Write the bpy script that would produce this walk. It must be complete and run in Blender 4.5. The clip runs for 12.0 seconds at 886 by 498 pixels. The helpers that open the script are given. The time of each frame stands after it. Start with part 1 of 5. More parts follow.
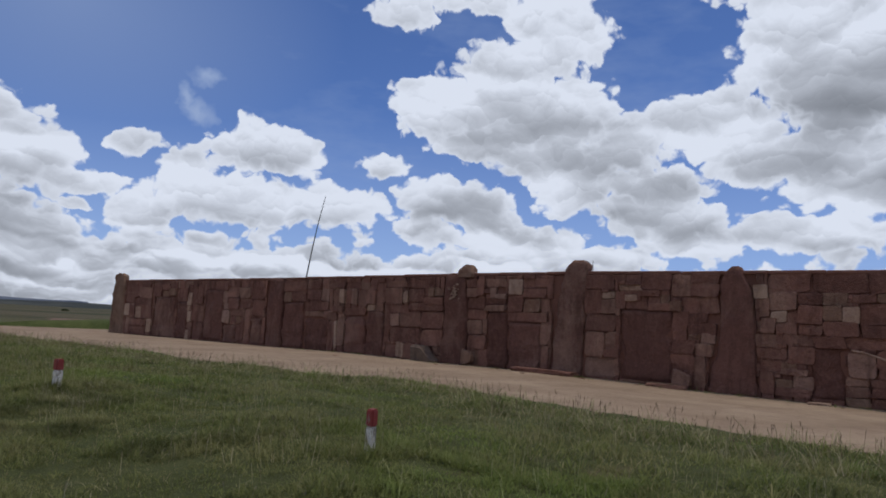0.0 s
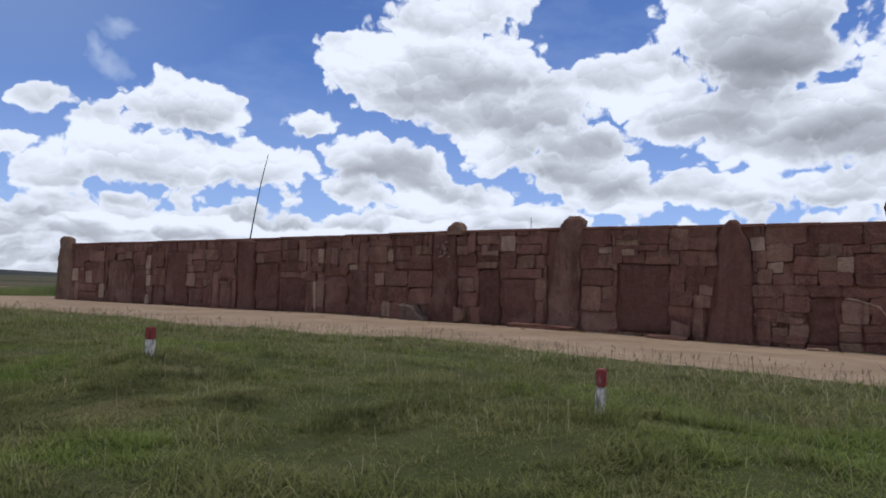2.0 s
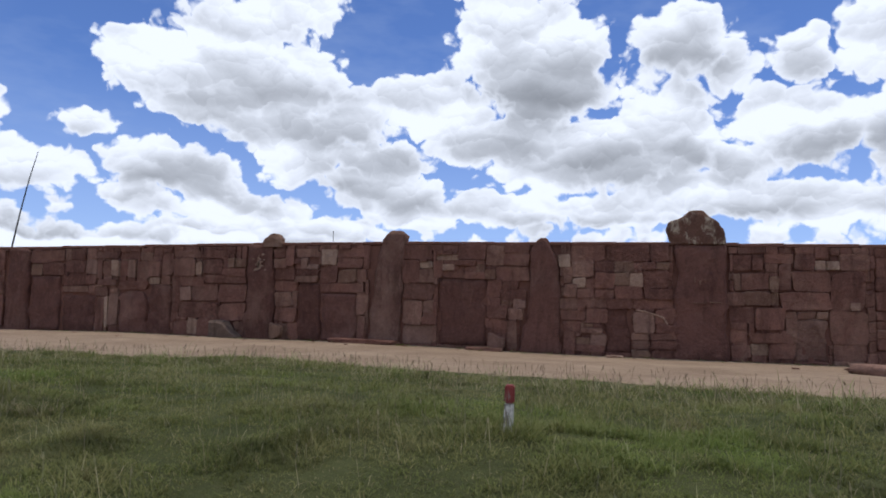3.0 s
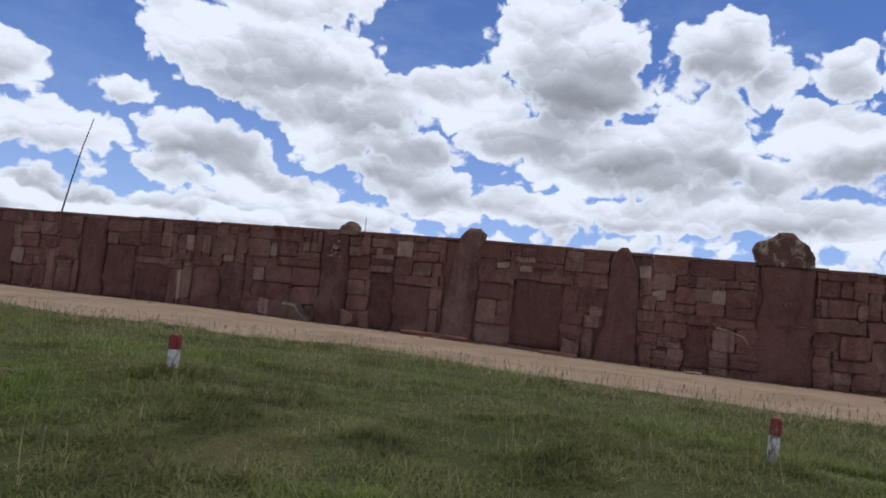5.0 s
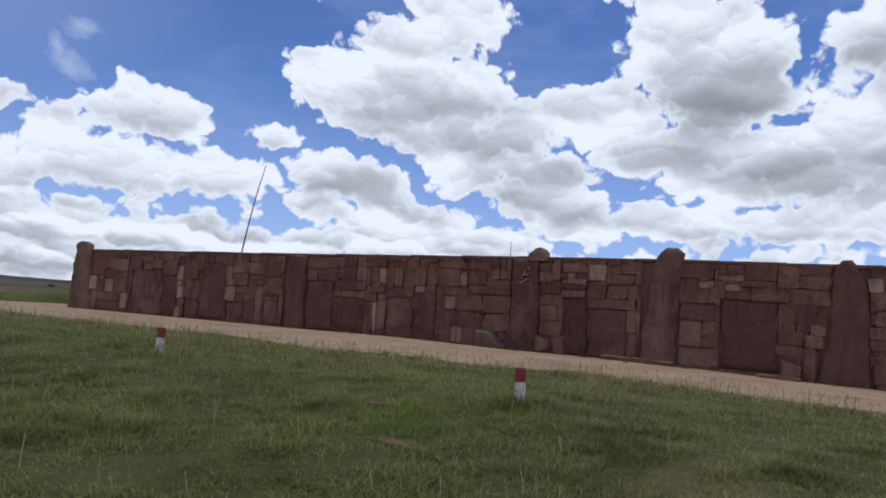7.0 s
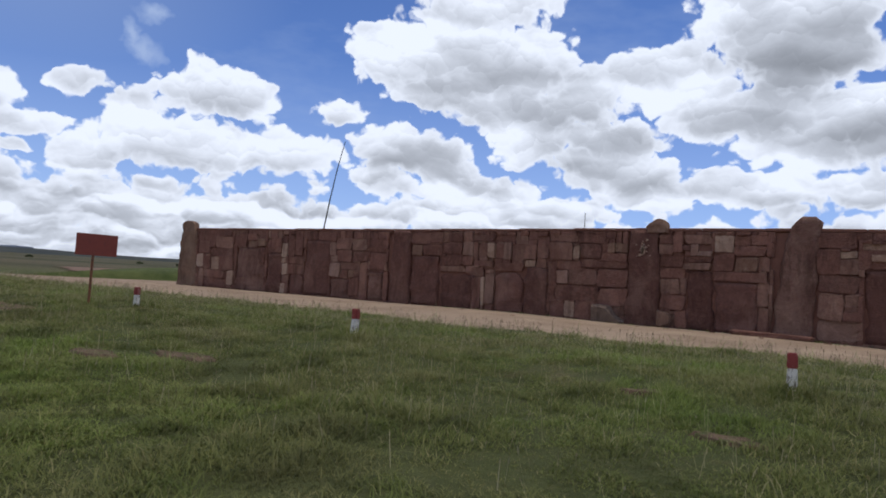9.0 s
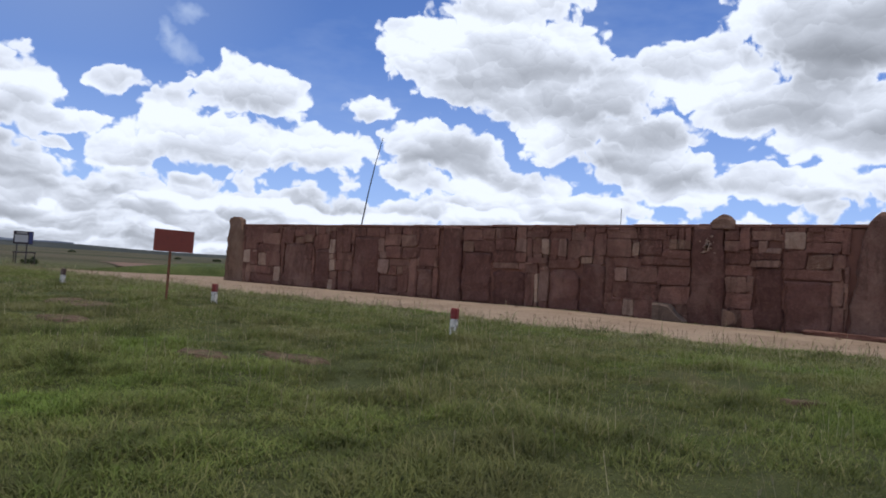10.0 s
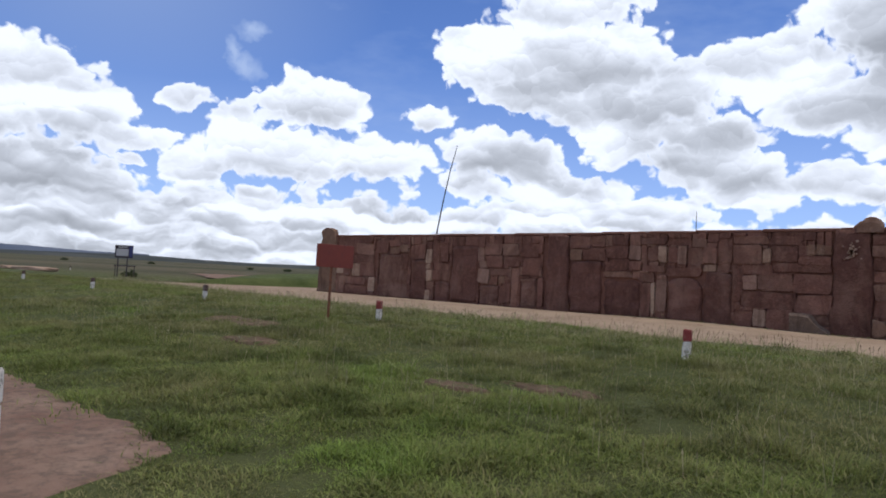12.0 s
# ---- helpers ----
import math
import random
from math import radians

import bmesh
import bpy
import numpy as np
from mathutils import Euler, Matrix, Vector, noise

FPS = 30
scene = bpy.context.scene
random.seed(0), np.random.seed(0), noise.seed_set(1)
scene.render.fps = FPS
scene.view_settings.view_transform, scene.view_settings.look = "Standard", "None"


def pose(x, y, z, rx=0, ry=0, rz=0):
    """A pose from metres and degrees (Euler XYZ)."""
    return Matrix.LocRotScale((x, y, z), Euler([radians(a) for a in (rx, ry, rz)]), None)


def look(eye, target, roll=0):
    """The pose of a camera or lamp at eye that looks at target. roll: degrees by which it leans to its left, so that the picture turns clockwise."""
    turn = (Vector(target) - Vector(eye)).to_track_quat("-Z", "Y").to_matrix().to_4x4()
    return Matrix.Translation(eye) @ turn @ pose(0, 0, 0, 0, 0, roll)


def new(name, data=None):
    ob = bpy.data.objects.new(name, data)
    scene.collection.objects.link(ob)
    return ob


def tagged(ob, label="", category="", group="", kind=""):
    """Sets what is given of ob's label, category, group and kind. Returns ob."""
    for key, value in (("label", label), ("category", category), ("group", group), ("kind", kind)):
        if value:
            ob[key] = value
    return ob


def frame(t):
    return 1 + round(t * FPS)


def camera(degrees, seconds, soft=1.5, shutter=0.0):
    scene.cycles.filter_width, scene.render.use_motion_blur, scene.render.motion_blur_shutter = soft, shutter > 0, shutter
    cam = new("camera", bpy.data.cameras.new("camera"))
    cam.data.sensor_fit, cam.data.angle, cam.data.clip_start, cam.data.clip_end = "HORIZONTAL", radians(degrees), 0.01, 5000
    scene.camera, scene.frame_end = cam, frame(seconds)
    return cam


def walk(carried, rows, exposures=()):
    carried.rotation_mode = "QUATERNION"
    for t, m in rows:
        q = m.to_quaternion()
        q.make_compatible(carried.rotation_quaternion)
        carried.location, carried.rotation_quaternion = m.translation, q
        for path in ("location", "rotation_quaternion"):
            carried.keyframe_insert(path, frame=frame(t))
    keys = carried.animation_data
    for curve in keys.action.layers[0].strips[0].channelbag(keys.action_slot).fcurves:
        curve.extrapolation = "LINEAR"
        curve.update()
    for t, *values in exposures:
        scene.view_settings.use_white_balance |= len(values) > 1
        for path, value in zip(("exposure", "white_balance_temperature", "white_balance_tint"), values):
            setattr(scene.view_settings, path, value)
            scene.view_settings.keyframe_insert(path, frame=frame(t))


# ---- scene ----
cam = camera(67.2, 12.0, soft=1.8)

PATH = [
    (0, (0.6, 3.448, 2.007), (-0.634, 5.005, 2.237), 3.0),
    (0.5, (-0.144, 2.873, 1.978), (-1.471, 4.349, 2.224), 2.0),
    (1, (-0.779, 2.543, 1.881), (-1.967, 4.141, 2.064), 0.7),
    (1.5, (-1.535, 2.275, 1.898), (-2.708, 3.893, 1.977), -0.1),
    (2, (-2.149, 2.099, 1.874), (-3.216, 3.787, 1.989), 1.7),
    (2.5, (-2.794, 2.134, 1.875), (-3.574, 3.973, 1.963), 1.4),
    (3, (-3.298, 1.968, 1.868), (-3.817, 3.891, 2.04), 1.3),
    (3.2, (-3.524, 1.915, 1.876), (-3.912, 3.869, 2.052), 2.2),
    (4.8, (-5.525, 1.268, 1.931), (-6.031, 3.195, 2.107), 5.9),
    (5, (-5.755, 1.18, 1.943), (-6.339, 3.088, 2.09), 6.0),
    (5.5, (-6.299, 0.874, 1.96), (-6.941, 2.765, 2.07), 5.8),
    (6, (-6.897, 0.639, 1.904), (-7.611, 2.501, 2.044), 5.5),
    (6.5, (-7.47, 0.328, 1.857), (-8.343, 2.12, 2.019), 4.7),
    (7, (-8.044, 0.041, 1.819), (-9.009, 1.783, 2.001), 4.1),
    (7.5, (-8.611, -0.17, 1.839), (-9.764, 1.453, 2.026), 3.3),
    (7.7, (-8.821, -0.271, 1.82), (-9.956, 1.365, 2.003), 2.7),
    (9.3, (-10.741, -0.827, 1.78), (-11.871, 0.822, 1.861), 3.6),
    (9.5, (-11.028, -0.851, 1.773), (-12.151, 0.801, 1.867), 3.3),
    (10, (-11.68, -1.054, 1.743), (-12.882, 0.543, 1.813), 3.7),
    (10.5, (-12.337, -1.255, 1.729), (-13.529, 0.351, 1.772), 4.3),
    (11, (-13.031, -1.471, 1.768), (-14.284, 0.088, 1.797), 4.6),
    (11.5, (-13.659, -1.699, 1.758), (-14.939, -0.163, 1.793), 4.4),
    (12, (-14.355, -1.882, 1.756), (-15.696, -0.401, 1.837), 3.1),
]
walk(cam, [(t, look(eye, aim, roll)) for t, eye, aim, roll in PATH], [(0, -0.57), (1.0, -0.54), (2.0, -0.3), (3.0, -0.18), (5.0, -0.34), (6.5, -0.28), (7.5, -0.34), (9.5, -0.22), (12.0, -0.1)])

# ---- world: tropical noon sky with heaped clouds, sun near the zenith ----
SUN_AZ, SUN_EL = 25.0, 78.0
world = bpy.data.worlds.new("sky")
scene.world = world
world.use_nodes = True
wt = world.node_tree
wt.nodes.clear()


def wn(kind, op=None, ins=()):
    n = wt.nodes.new(kind)
    if op:
        n.operation = op
    for i, v in enumerate(ins):
        if v is None:
            continue
        if isinstance(v, bpy.types.NodeSocket):
            wt.links.new(v, n.inputs[i])
        else:
            n.inputs[i].default_value = v
    return n


def wm(op, a, b=None, c=None):
    return wn("ShaderNodeMath", op, (a, b, c)).outputs[0]


def wv(op, a, b=None):
    return wn("ShaderNodeVectorMath", op, (a, b))


sky_tex = wn("ShaderNodeTexSky")
sky_tex.sky_type, sky_tex.sun_disc = "NISHITA", False
sky_tex.sun_elevation, sky_tex.sun_rotation = radians(SUN_EL), radians(SUN_AZ)
sky_tex.altitude, sky_tex.air_density, sky_tex.dust_density, sky_tex.ozone_density = 3800.0, 1.0, 0.6, 2.0
way = wn("ShaderNodeTexCoord").outputs["Generated"]
sep = wn("ShaderNodeSeparateXYZ", None, (way,))
azim = wm("MULTIPLY", wm("ARCTAN2", sep.outputs[0], sep.outputs[1]), 57.29578)
elev = wm("MULTIPLY", wm("ARCSINE", sep.outputs[2]), 57.29578)
flat = wn("ShaderNodeCombineXYZ", None, (azim, elev, 0.0)).outputs[0]
# billows: the outline of the puffs is pushed about at three sizes
n_big = wn("ShaderNodeTexNoise", None, (flat, None, 0.17, 3.0, 0.55))
n_mid = wn("ShaderNodeTexNoise", None, (flat, None, 0.5, 3.0, 0.48))
push = wv("MULTIPLY", wv("SUBTRACT", n_big.outputs["Color"], (0.5, 0.5, 0.5)).outputs[0], (3.0, 2.2, 0.0)).outputs[0]
calm = wv("ADD", flat, push).outputs[0]
spot = wv("ADD", calm, wv("MULTIPLY", wv("SUBTRACT", n_mid.outputs["Color"], (0.5, 0.5, 0.5)).outputs[0], (1.5, 1.3, 0.0)).outputs[0]).outputs[0]


def lobes(at, sx, sy, smooth=0.45):
    """Rounded lumps: how near the middle of a lump a direction is, and how far above that middle."""
    v = wv("MULTIPLY", at, (sx, sy, 0.0)).outputs[0]
    n = wn("ShaderNodeTexVoronoi")
    n.feature, n.voronoi_dimensions = "SMOOTH_F1", "2D"
    wt.links.new(v, n.inputs["Vector"])
    n.inputs["Scale"].default_value, n.inputs["Smoothness"].default_value = 1.0, smooth
    rise = wn("ShaderNodeSeparateXYZ", None, (wv("SUBTRACT", v, n.outputs["Position"]).outputs[0],)).outputs[1]
    return wm("SUBTRACT", 0.5, n.outputs["Distance"]), rise


n_fine = wn("ShaderNodeTexNoise", None, (flat, None, 1.3, 2.0, 0.5))
crisp = wv("ADD", spot, wv("MULTIPLY", wv("SUBTRACT", n_fine.outputs["Color"], (0.5, 0.5, 0.5)).outputs[0], (0.8, 0.7, 0.0)).outputs[0]).outputs[0]
_, rise_l = lobes(spot, 0.3, 0.85, 0.5)
_, rise_o = lobes(calm, 0.14, 0.24)
lump_a, rise_a = lobes(spot, 0.27, 0.36)
lump_b, rise_b = lobes(crisp, 0.7, 0.85, 0.2)
lump_c, rise_c = lobes(crisp, 1.9, 2.1, 0.15)
heap, gloom = None, None


def blob(az, el, w, h, at=spot):
    off = wv("SUBTRACT", at, (az, el, 0.0)).outputs[0]
    off = wv("MULTIPLY", off, (1.0 / w, 1.0 / h, 0.0)).outputs[0]
    return wm("SUBTRACT", 1.0, wv("LENGTH", off).outputs["Value"])


def puff(az, el, w, h):
    """One heap of a cloud: azimuth from the wall's normal, elevation, half width, half height in degrees."""
    global heap
    d = blob(az, el, w * 1.18, h * 1.2)
    heap = d if heap is None else wm("MAXIMUM", heap, d)


def shade(az, el, w, h, dark):
    """A thick grey cloud base."""
    global gloom
    n = wn("ShaderNodeMapRange", None, (blob(az, el, w * 1.6, h * 1.9, calm), 0.0, 0.85, 0.0, dark))
    n.interpolation_type = "SMOOTHSTEP"
    d = n.outputs[0]
    gloom = d if gloom is None else wm("MAXIMUM", gloom, d)


puff(-36.2, 18.4, 5.7, 2.6)
puff(-31.3, 17.0, 5.4, 2.2)
puff(-39.4, 19.3, 3.7, 2.1)
puff(-7.2, 17.0, 3.6, 2.2)
puff(-4.5, 19.0, 3.9, 2.9)
puff(-27.9, 13.9, 4.9, 2.1)
puff(-34.3, 19.8, 5.3, 2.1)
puff(-2.3, 13.7, 5.4, 2.2)
puff(-20.5, 12.3, 4.9, 1.9)
puff(-70.5, 11.0, 2.8, 2.5)
puff(-67.2, 9.8, 3.6, 1.1)
puff(-63.9, 12.9, 2.2, 1.0)
puff(-69.8, 5.5, 4.3, 2.0)
puff(-54.7, 13.7, 4.3, 2.4)
puff(-51.7, 13.5, 2.8, 2.0)
puff(-59.9, 11.2, 2.3, 2.1)
puff(-62.7, 8.0, 2.8, 1.9)
puff(-55.5, 9.4, 8.7, 2.2)
puff(-48.2, 9.7, 5.3, 1.8)
puff(-43.9, 13.4, 2.2, 1.1)
puff(-38.8, 10.3, 3.7, 2.6)
puff(-35.1, 9.8, 3.4, 2.4)
puff(-39.4, 7.8, 3.2, 1.3)
puff(-33.5, 7.8, 3.9, 1.9)
puff(-29.1, 6.6, 3.8, 2.1)
puff(-68.5, 2.7, 5.6, 1.9)
puff(-61.8, 3.9, 4.1, 2.1)
puff(-58.1, 4.3, 2.6, 1.8)
puff(-53.7, 4.2, 2.5, 1.4)
puff(-49.7, 4.7, 2.2, 1.3)
puff(-44.9, 3.8, 4.3, 1.2)
puff(-40.1, 4.8, 4.9, 1.2)
puff(-33.8, 5.0, 5.8, 1.4)
puff(-26.6, 5.0, 5.1, 1.2)
puff(-40.1, 18.3, 4.2, 2.5)
puff(-41.2, 19.5, 2.7, 1.5)
puff(-33.9, 20.7, 5.8, 3.0)
puff(-29.4, 18.2, 6.1, 3.9)
puff(-35.5, 15.7, 4.9, 1.8)
puff(-29.6, 14.6, 5.7, 1.8)
puff(-23.5, 15.6, 4.1, 2.4)
puff(-27.0, 11.6, 3.5, 1.9)
puff(-20.2, 12.7, 3.3, 1.3)
puff(-21.4, 10.2, 4.9, 2.1)
puff(-17.8, 9.3, 3.8, 1.8)
puff(-20.0, 17.5, 3.1, 1.7)
puff(-15.7, 17.8, 3.1, 2.1)
puff(-7.3, 20.5, 6.3, 4.9)
puff(-11.3, 22.1, 3.6, 3.2)
puff(-4.0, 21.0, 3.2, 3.4)
puff(-18.7, 17.4, 3.9, 1.8)
puff(-15.2, 16.8, 5.4, 2.7)
puff(-12.0, 14.1, 4.8, 1.9)
puff(-8.6, 14.5, 5.6, 2.3)
puff(-6.0, 11.9, 5.9, 2.3)
puff(-1.4, 12.1, 6.9, 2.3)
puff(3.2, 14.5, 4.7, 4.8)
puff(5.4, 14.1, 3.0, 3.4)
puff(4.9, 21.0, 4.3, 3.0)
puff(8.7, 19.0, 2.3, 1.6)
puff(5.5, 23.2, 2.5, 1.6)
puff(13.2, 19.5, 2.3, 2.3)
puff(12.0, 15.2, 3.6, 2.4)
puff(14.2, 14.0, 4.4, 3.2)
puff(9.1, 11.9, 3.0, 1.7)
puff(5.2, 10.1, 4.8, 1.8)
puff(-10.0, 8.3, 6.1, 1.4)
puff(-1.1, 8.2, 6.9, 1.6)
puff(9.3, 9.0, 6.2, 1.9)
puff(15.2, 8.3, 5.1, 2.0)
puff(-17.7, 7.6, 3.9, 1.2)
puff(-24.9, 6.3, 5.3, 1.2)
puff(19.2, 20.7, 3.7, 4.2)
puff(20.1, 13.7, 3.5, 4.1)
puff(24.6, 15.8, 2.8, 4.8)
puff(19.8, 8.0, 4.3, 1.9)
puff(27.8, 10.5, 3.6, 2.0)
puff(-42.7, 25.8, 3.1, 1.2)
puff(-36.2, 27.0, 4.6, 1.1)
puff(-30.6, 26.0, 3.5, 2.3)
puff(-27.5, 24.6, 3.4, 2.1)
puff(-30.4, 22.9, 3.4, 1.8)
puff(-9.7, 23.1, 4.9, 2.9)
puff(-6.6, 23.4, 3.6, 2.3)
puff(-10.5, 27.1, 5.8, 2.3)
puff(-28.7, 28.5, 3.9, 2.4)
puff(-75.3, 13.6, 5.2, 2.3)
puff(-78.4, 10.2, 5.5, 3.4)
puff(-72.3, 11.4, 3.6, 2.2)
puff(-74.1, 6.1, 5.2, 2.9)
puff(-78.5, 2.4, 5.4, 2.0)
puff(-71.7, 3.1, 6.2, 2.1)
puff(-66.3, 4.0, 4.6, 2.2)
puff(-82.4, 6.8, 4.6, 4.4)
puff(-67.8, 8.0, 1.2, 0.6)
puff(-73.4, 7.5, 3.0, 1.1)
shade(-6.8, 16.6, 5.3, 2.0, 0.75)
shade(-8.6, 20.2, 2.7, 1.3, 0.4)
shade(0.6, 12.0, 5.9, 1.5, 0.7)
shade(-31.3, 15.1, 6.3, 1.6, 0.5)
shade(-35.9, 10.2, 3.3, 1.0, 0.5)
shade(-38.5, 7.7, 2.3, 0.6, 0.5)
shade(-12.8, 13.6, 4.2, 1.1, 0.4)
shade(-70.1, 9.9, 2.1, 1.1, 0.5)
shade(-70.1, 4.6, 3.2, 1.0, 0.4)
shade(-53.5, 12.3, 4.1, 1.0, 0.35)
shade(-55.4, 7.8, 9.2, 1.0, 0.35)
shade(-37.5, 9.0, 3.9, 1.0, 0.55)
shade(-39.3, 7.4, 2.2, 0.7, 0.5)
shade(-44.6, 12.7, 1.4, 0.6, 0.3)
shade(-29.2, 15.9, 6.1, 2.2, 0.55)
shade(-33.7, 17.6, 2.9, 2.7, 0.3)
shade(-24.4, 14.2, 4.6, 2.0, 0.6)
shade(-19.7, 12.5, 3.9, 1.1, 0.6)
shade(-23.1, 9.2, 4.5, 1.2, 0.55)
shade(-17.7, 8.4, 3.4, 0.9, 0.5)
shade(-61.3, 3.1, 2.5, 0.8, 0.4)
shade(-7.0, 17.1, 5.3, 2.0, 0.95)
shade(-5.3, 19.2, 3.7, 2.2, 0.6)
shade(-8.7, 20.0, 3.8, 2.2, 0.4)
shade(-9.5, 13.8, 4.7, 0.9, 0.6)
shade(-0.0, 11.5, 6.4, 1.3, 0.85)
shade(4.7, 12.3, 3.7, 1.2, 0.8)
shade(5.4, 19.6, 3.7, 1.9, 0.75)
shade(9.2, 11.1, 3.7, 0.8, 0.5)
shade(14.3, 12.3, 3.4, 1.2, 0.8)
shade(-33.1, 15.5, 6.2, 2.2, 0.55)
shade(-26.4, 15.2, 4.9, 2.1, 0.55)
shade(-23.1, 12.0, 4.4, 0.9, 0.55)
shade(13.6, 18.7, 1.8, 1.2, 0.5)
shade(-3.2, 6.9, 8.7, 0.7, 0.4)
shade(11.3, 7.7, 5.6, 0.6, 0.45)
shade(-36.9, 8.9, 3.6, 0.9, 0.5)
shade(20.2, 11.8, 2.9, 1.9, 0.8)
shade(24.7, 13.4, 2.3, 2.1, 0.7)
shade(-72.1, 9.3, 3.4, 1.2, 0.6)
shade(-74.3, 4.9, 4.4, 1.6, 0.55)
shade(-70.8, 6.6, 2.3, 1.1, 0.5)
shade(-78.2, 7.6, 4.1, 1.9, 0.6)
shade(-73.8, 2.4, 5.6, 0.7, 0.5)
shade(-63.3, 3.1, 3.9, 0.6, 0.4)
# the rest of the sky: scattered heaps behind the viewer and overhead
rest_n = wn("ShaderNodeTexNoise", None, (way, None, 2.6, 6.0, 0.6))
rest = wm("MULTIPLY", wm("SUBTRACT", rest_n.outputs[0], 0.47), 4.0)
ahead = wn("ShaderNodeMapRange", None, (wm("ABSOLUTE", wm("ADD", azim, 22.0)), 58.0, 72.0, 0.0, 1.0)).outputs[0]
above = wn("ShaderNodeMapRange", None, (elev, 33.0, 40.0, 0.0, 1.0)).outputs[0]
outside = wm("MAXIMUM", ahead, above)
low = wn("ShaderNodeMapRange", None, (elev, 10.0, 3.5, -0.5, 0.55)).outputs[0]
heap = wm("MAXIMUM", heap, wm("ADD", low, wm("MULTIPLY", lump_a, 0.6)))
heap = wm("MAXIMUM", heap, wm("SUBTRACT", rest, wm("MULTIPLY", wm("SUBTRACT", 1.0, outside), 3.0)))
lumps = wm("ADD", wm("MULTIPLY", lump_a, 0.3), wm("ADD", wm("MULTIPLY", lump_b, 0.42), wm("MULTIPLY", lump_c, 0.12)))
dens = wm("ADD", heap, wm("MULTIPLY", lumps, wn("ShaderNodeMapRange", None, (heap, -0.3, 0.05, 0.0, 1.0)).outputs[0]))
edge = wn("ShaderNodeMapRange", None, (dens, 0.14, 0.31, 0.0, 1.0))
edge.interpolation_type = "SMOOTHSTEP"
cover = edge.outputs[0]
veil_n = wn("ShaderNodeTexNoise", None, (wv("MULTIPLY", flat, (0.05, 0.13, 1.0)).outputs[0], None, 1.0, 5.0, 0.6))
veil = wn("ShaderNodeMapRange", None, (veil_n.outputs[0], 0.48, 0.78, 0.0, 0.4)).outputs[0]
veil = wm("MAXIMUM", veil, wn("ShaderNodeMapRange", None, (elev, 18.0, 4.0, 0.0, 0.5)).outputs[0])


def wisp(az, el, w, h):
    """A torn shred of thin cloud."""
    global veil
    d = wm("MULTIPLY", wm("MAXIMUM", wm("ADD", blob(az, el, w, h, crisp), wm("MULTIPLY", lump_b, 0.5)), 0.0), 0.9)
    veil = wm("MAXIMUM", veil, wm("MINIMUM", d, 0.75))


haze = wn("ShaderNodeMapRange", None, (blob(-70.0, 23.0, 22.0, 13.0, flat), 0.0, 1.0, 0.0, 0.4)).outputs[0]
veil = wm("MAXIMUM", veil, haze)
wisp(-59.1, 19.0, 2.0, 0.9)
wisp(-59.7, 16.2, 1.6, 1.3)
wisp(-60.6, 17.4, 0.8, 1.6)
# bright tops and greyer undersides of the single heaps, grey bases of the thick ones
under = wm("ADD", wm("MULTIPLY", rise_o, -0.5), wm("ADD", wm("MULTIPLY", rise_a, -0.24), wm("ADD", wm("MULTIPLY", rise_b, -0.14), wm("MULTIPLY", rise_c, -0.05))))
banks = wn("ShaderNodeMapRange", None, (elev, 4.0, 9.5, 0.6, 0.0)).outputs[0]
under = wm("ADD", under, wm("MULTIPLY", banks, wm("SUBTRACT", 0.06, rise_l)))
thick = wn("ShaderNodeMapRange", None, (dens, 0.2, 0.62, 0.1, 1.0)).outputs[0]
streak_n = wn("ShaderNodeTexNoise", None, (wv("MULTIPLY", spot, (0.13, 0.5, 1.0)).outputs[0], None, 1.0, 4.0, 0.55))
streak = wm("MULTIPLY", wn("ShaderNodeMapRange", None, (streak_n.outputs[0], 0.45, 0.68, 0.0, 0.6)).outputs[0],
            wn("ShaderNodeMapRange", None, (elev, 2.0, 8.0, 1.0, 0.0)).outputs[0])
soft_n = wn("ShaderNodeTexNoise", None, (spot, None, 0.22, 4.0, 0.5))
gloom = wm("MULTIPLY", wm("MAXIMUM", gloom, streak), wm("ADD", 0.75, wm("MULTIPLY", soft_n.outputs[0], 0.6)))
gloom = wm("ADD", gloom, wm("ADD", under, wn("ShaderNodeMapRange", None, (elev, 0.5, 11.0, 0.2, 0.1)).outputs[0]))
gloom = wm("SUBTRACT", 1.0, wm("EXPONENT", wm("MULTIPLY", wm("MAXIMUM", wm("MULTIPLY", gloom, thick), 0.0), -1.15)))
tone = wn("ShaderNodeMix")
tone.data_type = "RGBA"
wt.links.new(gloom, tone.inputs["Factor"])
tone.inputs["A"].default_value = (1.04, 1.12, 1.29, 1)
tone.inputs["B"].default_value = (0.19, 0.21, 0.25, 1)
SKY_GAIN = 0.13
blue = wv("MULTIPLY", sky_tex.outputs[0], (SKY_GAIN * 0.84, SKY_GAIN, SKY_GAIN * 1.36)).outputs[0]
hazy = wn("ShaderNodeMix")
hazy.data_type = "RGBA"
wt.links.new(veil, hazy.inputs["Factor"])
wt.links.new(blue, hazy.inputs["A"])
hazy.inputs["B"].default_value = (0.5, 0.64, 0.95, 1)
full = wn("ShaderNodeMix")
full.data_type = "RGBA"
wt.links.new(cover, full.inputs["Factor"])
wt.links.new(hazy.outputs["Result"], full.inputs["A"])
wt.links.new(tone.outputs["Result"], full.inputs["B"])
bg = wn("ShaderNodeBackground")
wt.links.new(full.outputs["Result"], bg.inputs["Color"])
bg.inputs["Strength"].default_value = 1.0
wt.links.new(bg.outputs[0], wn("ShaderNodeOutputWorld").inputs[0])

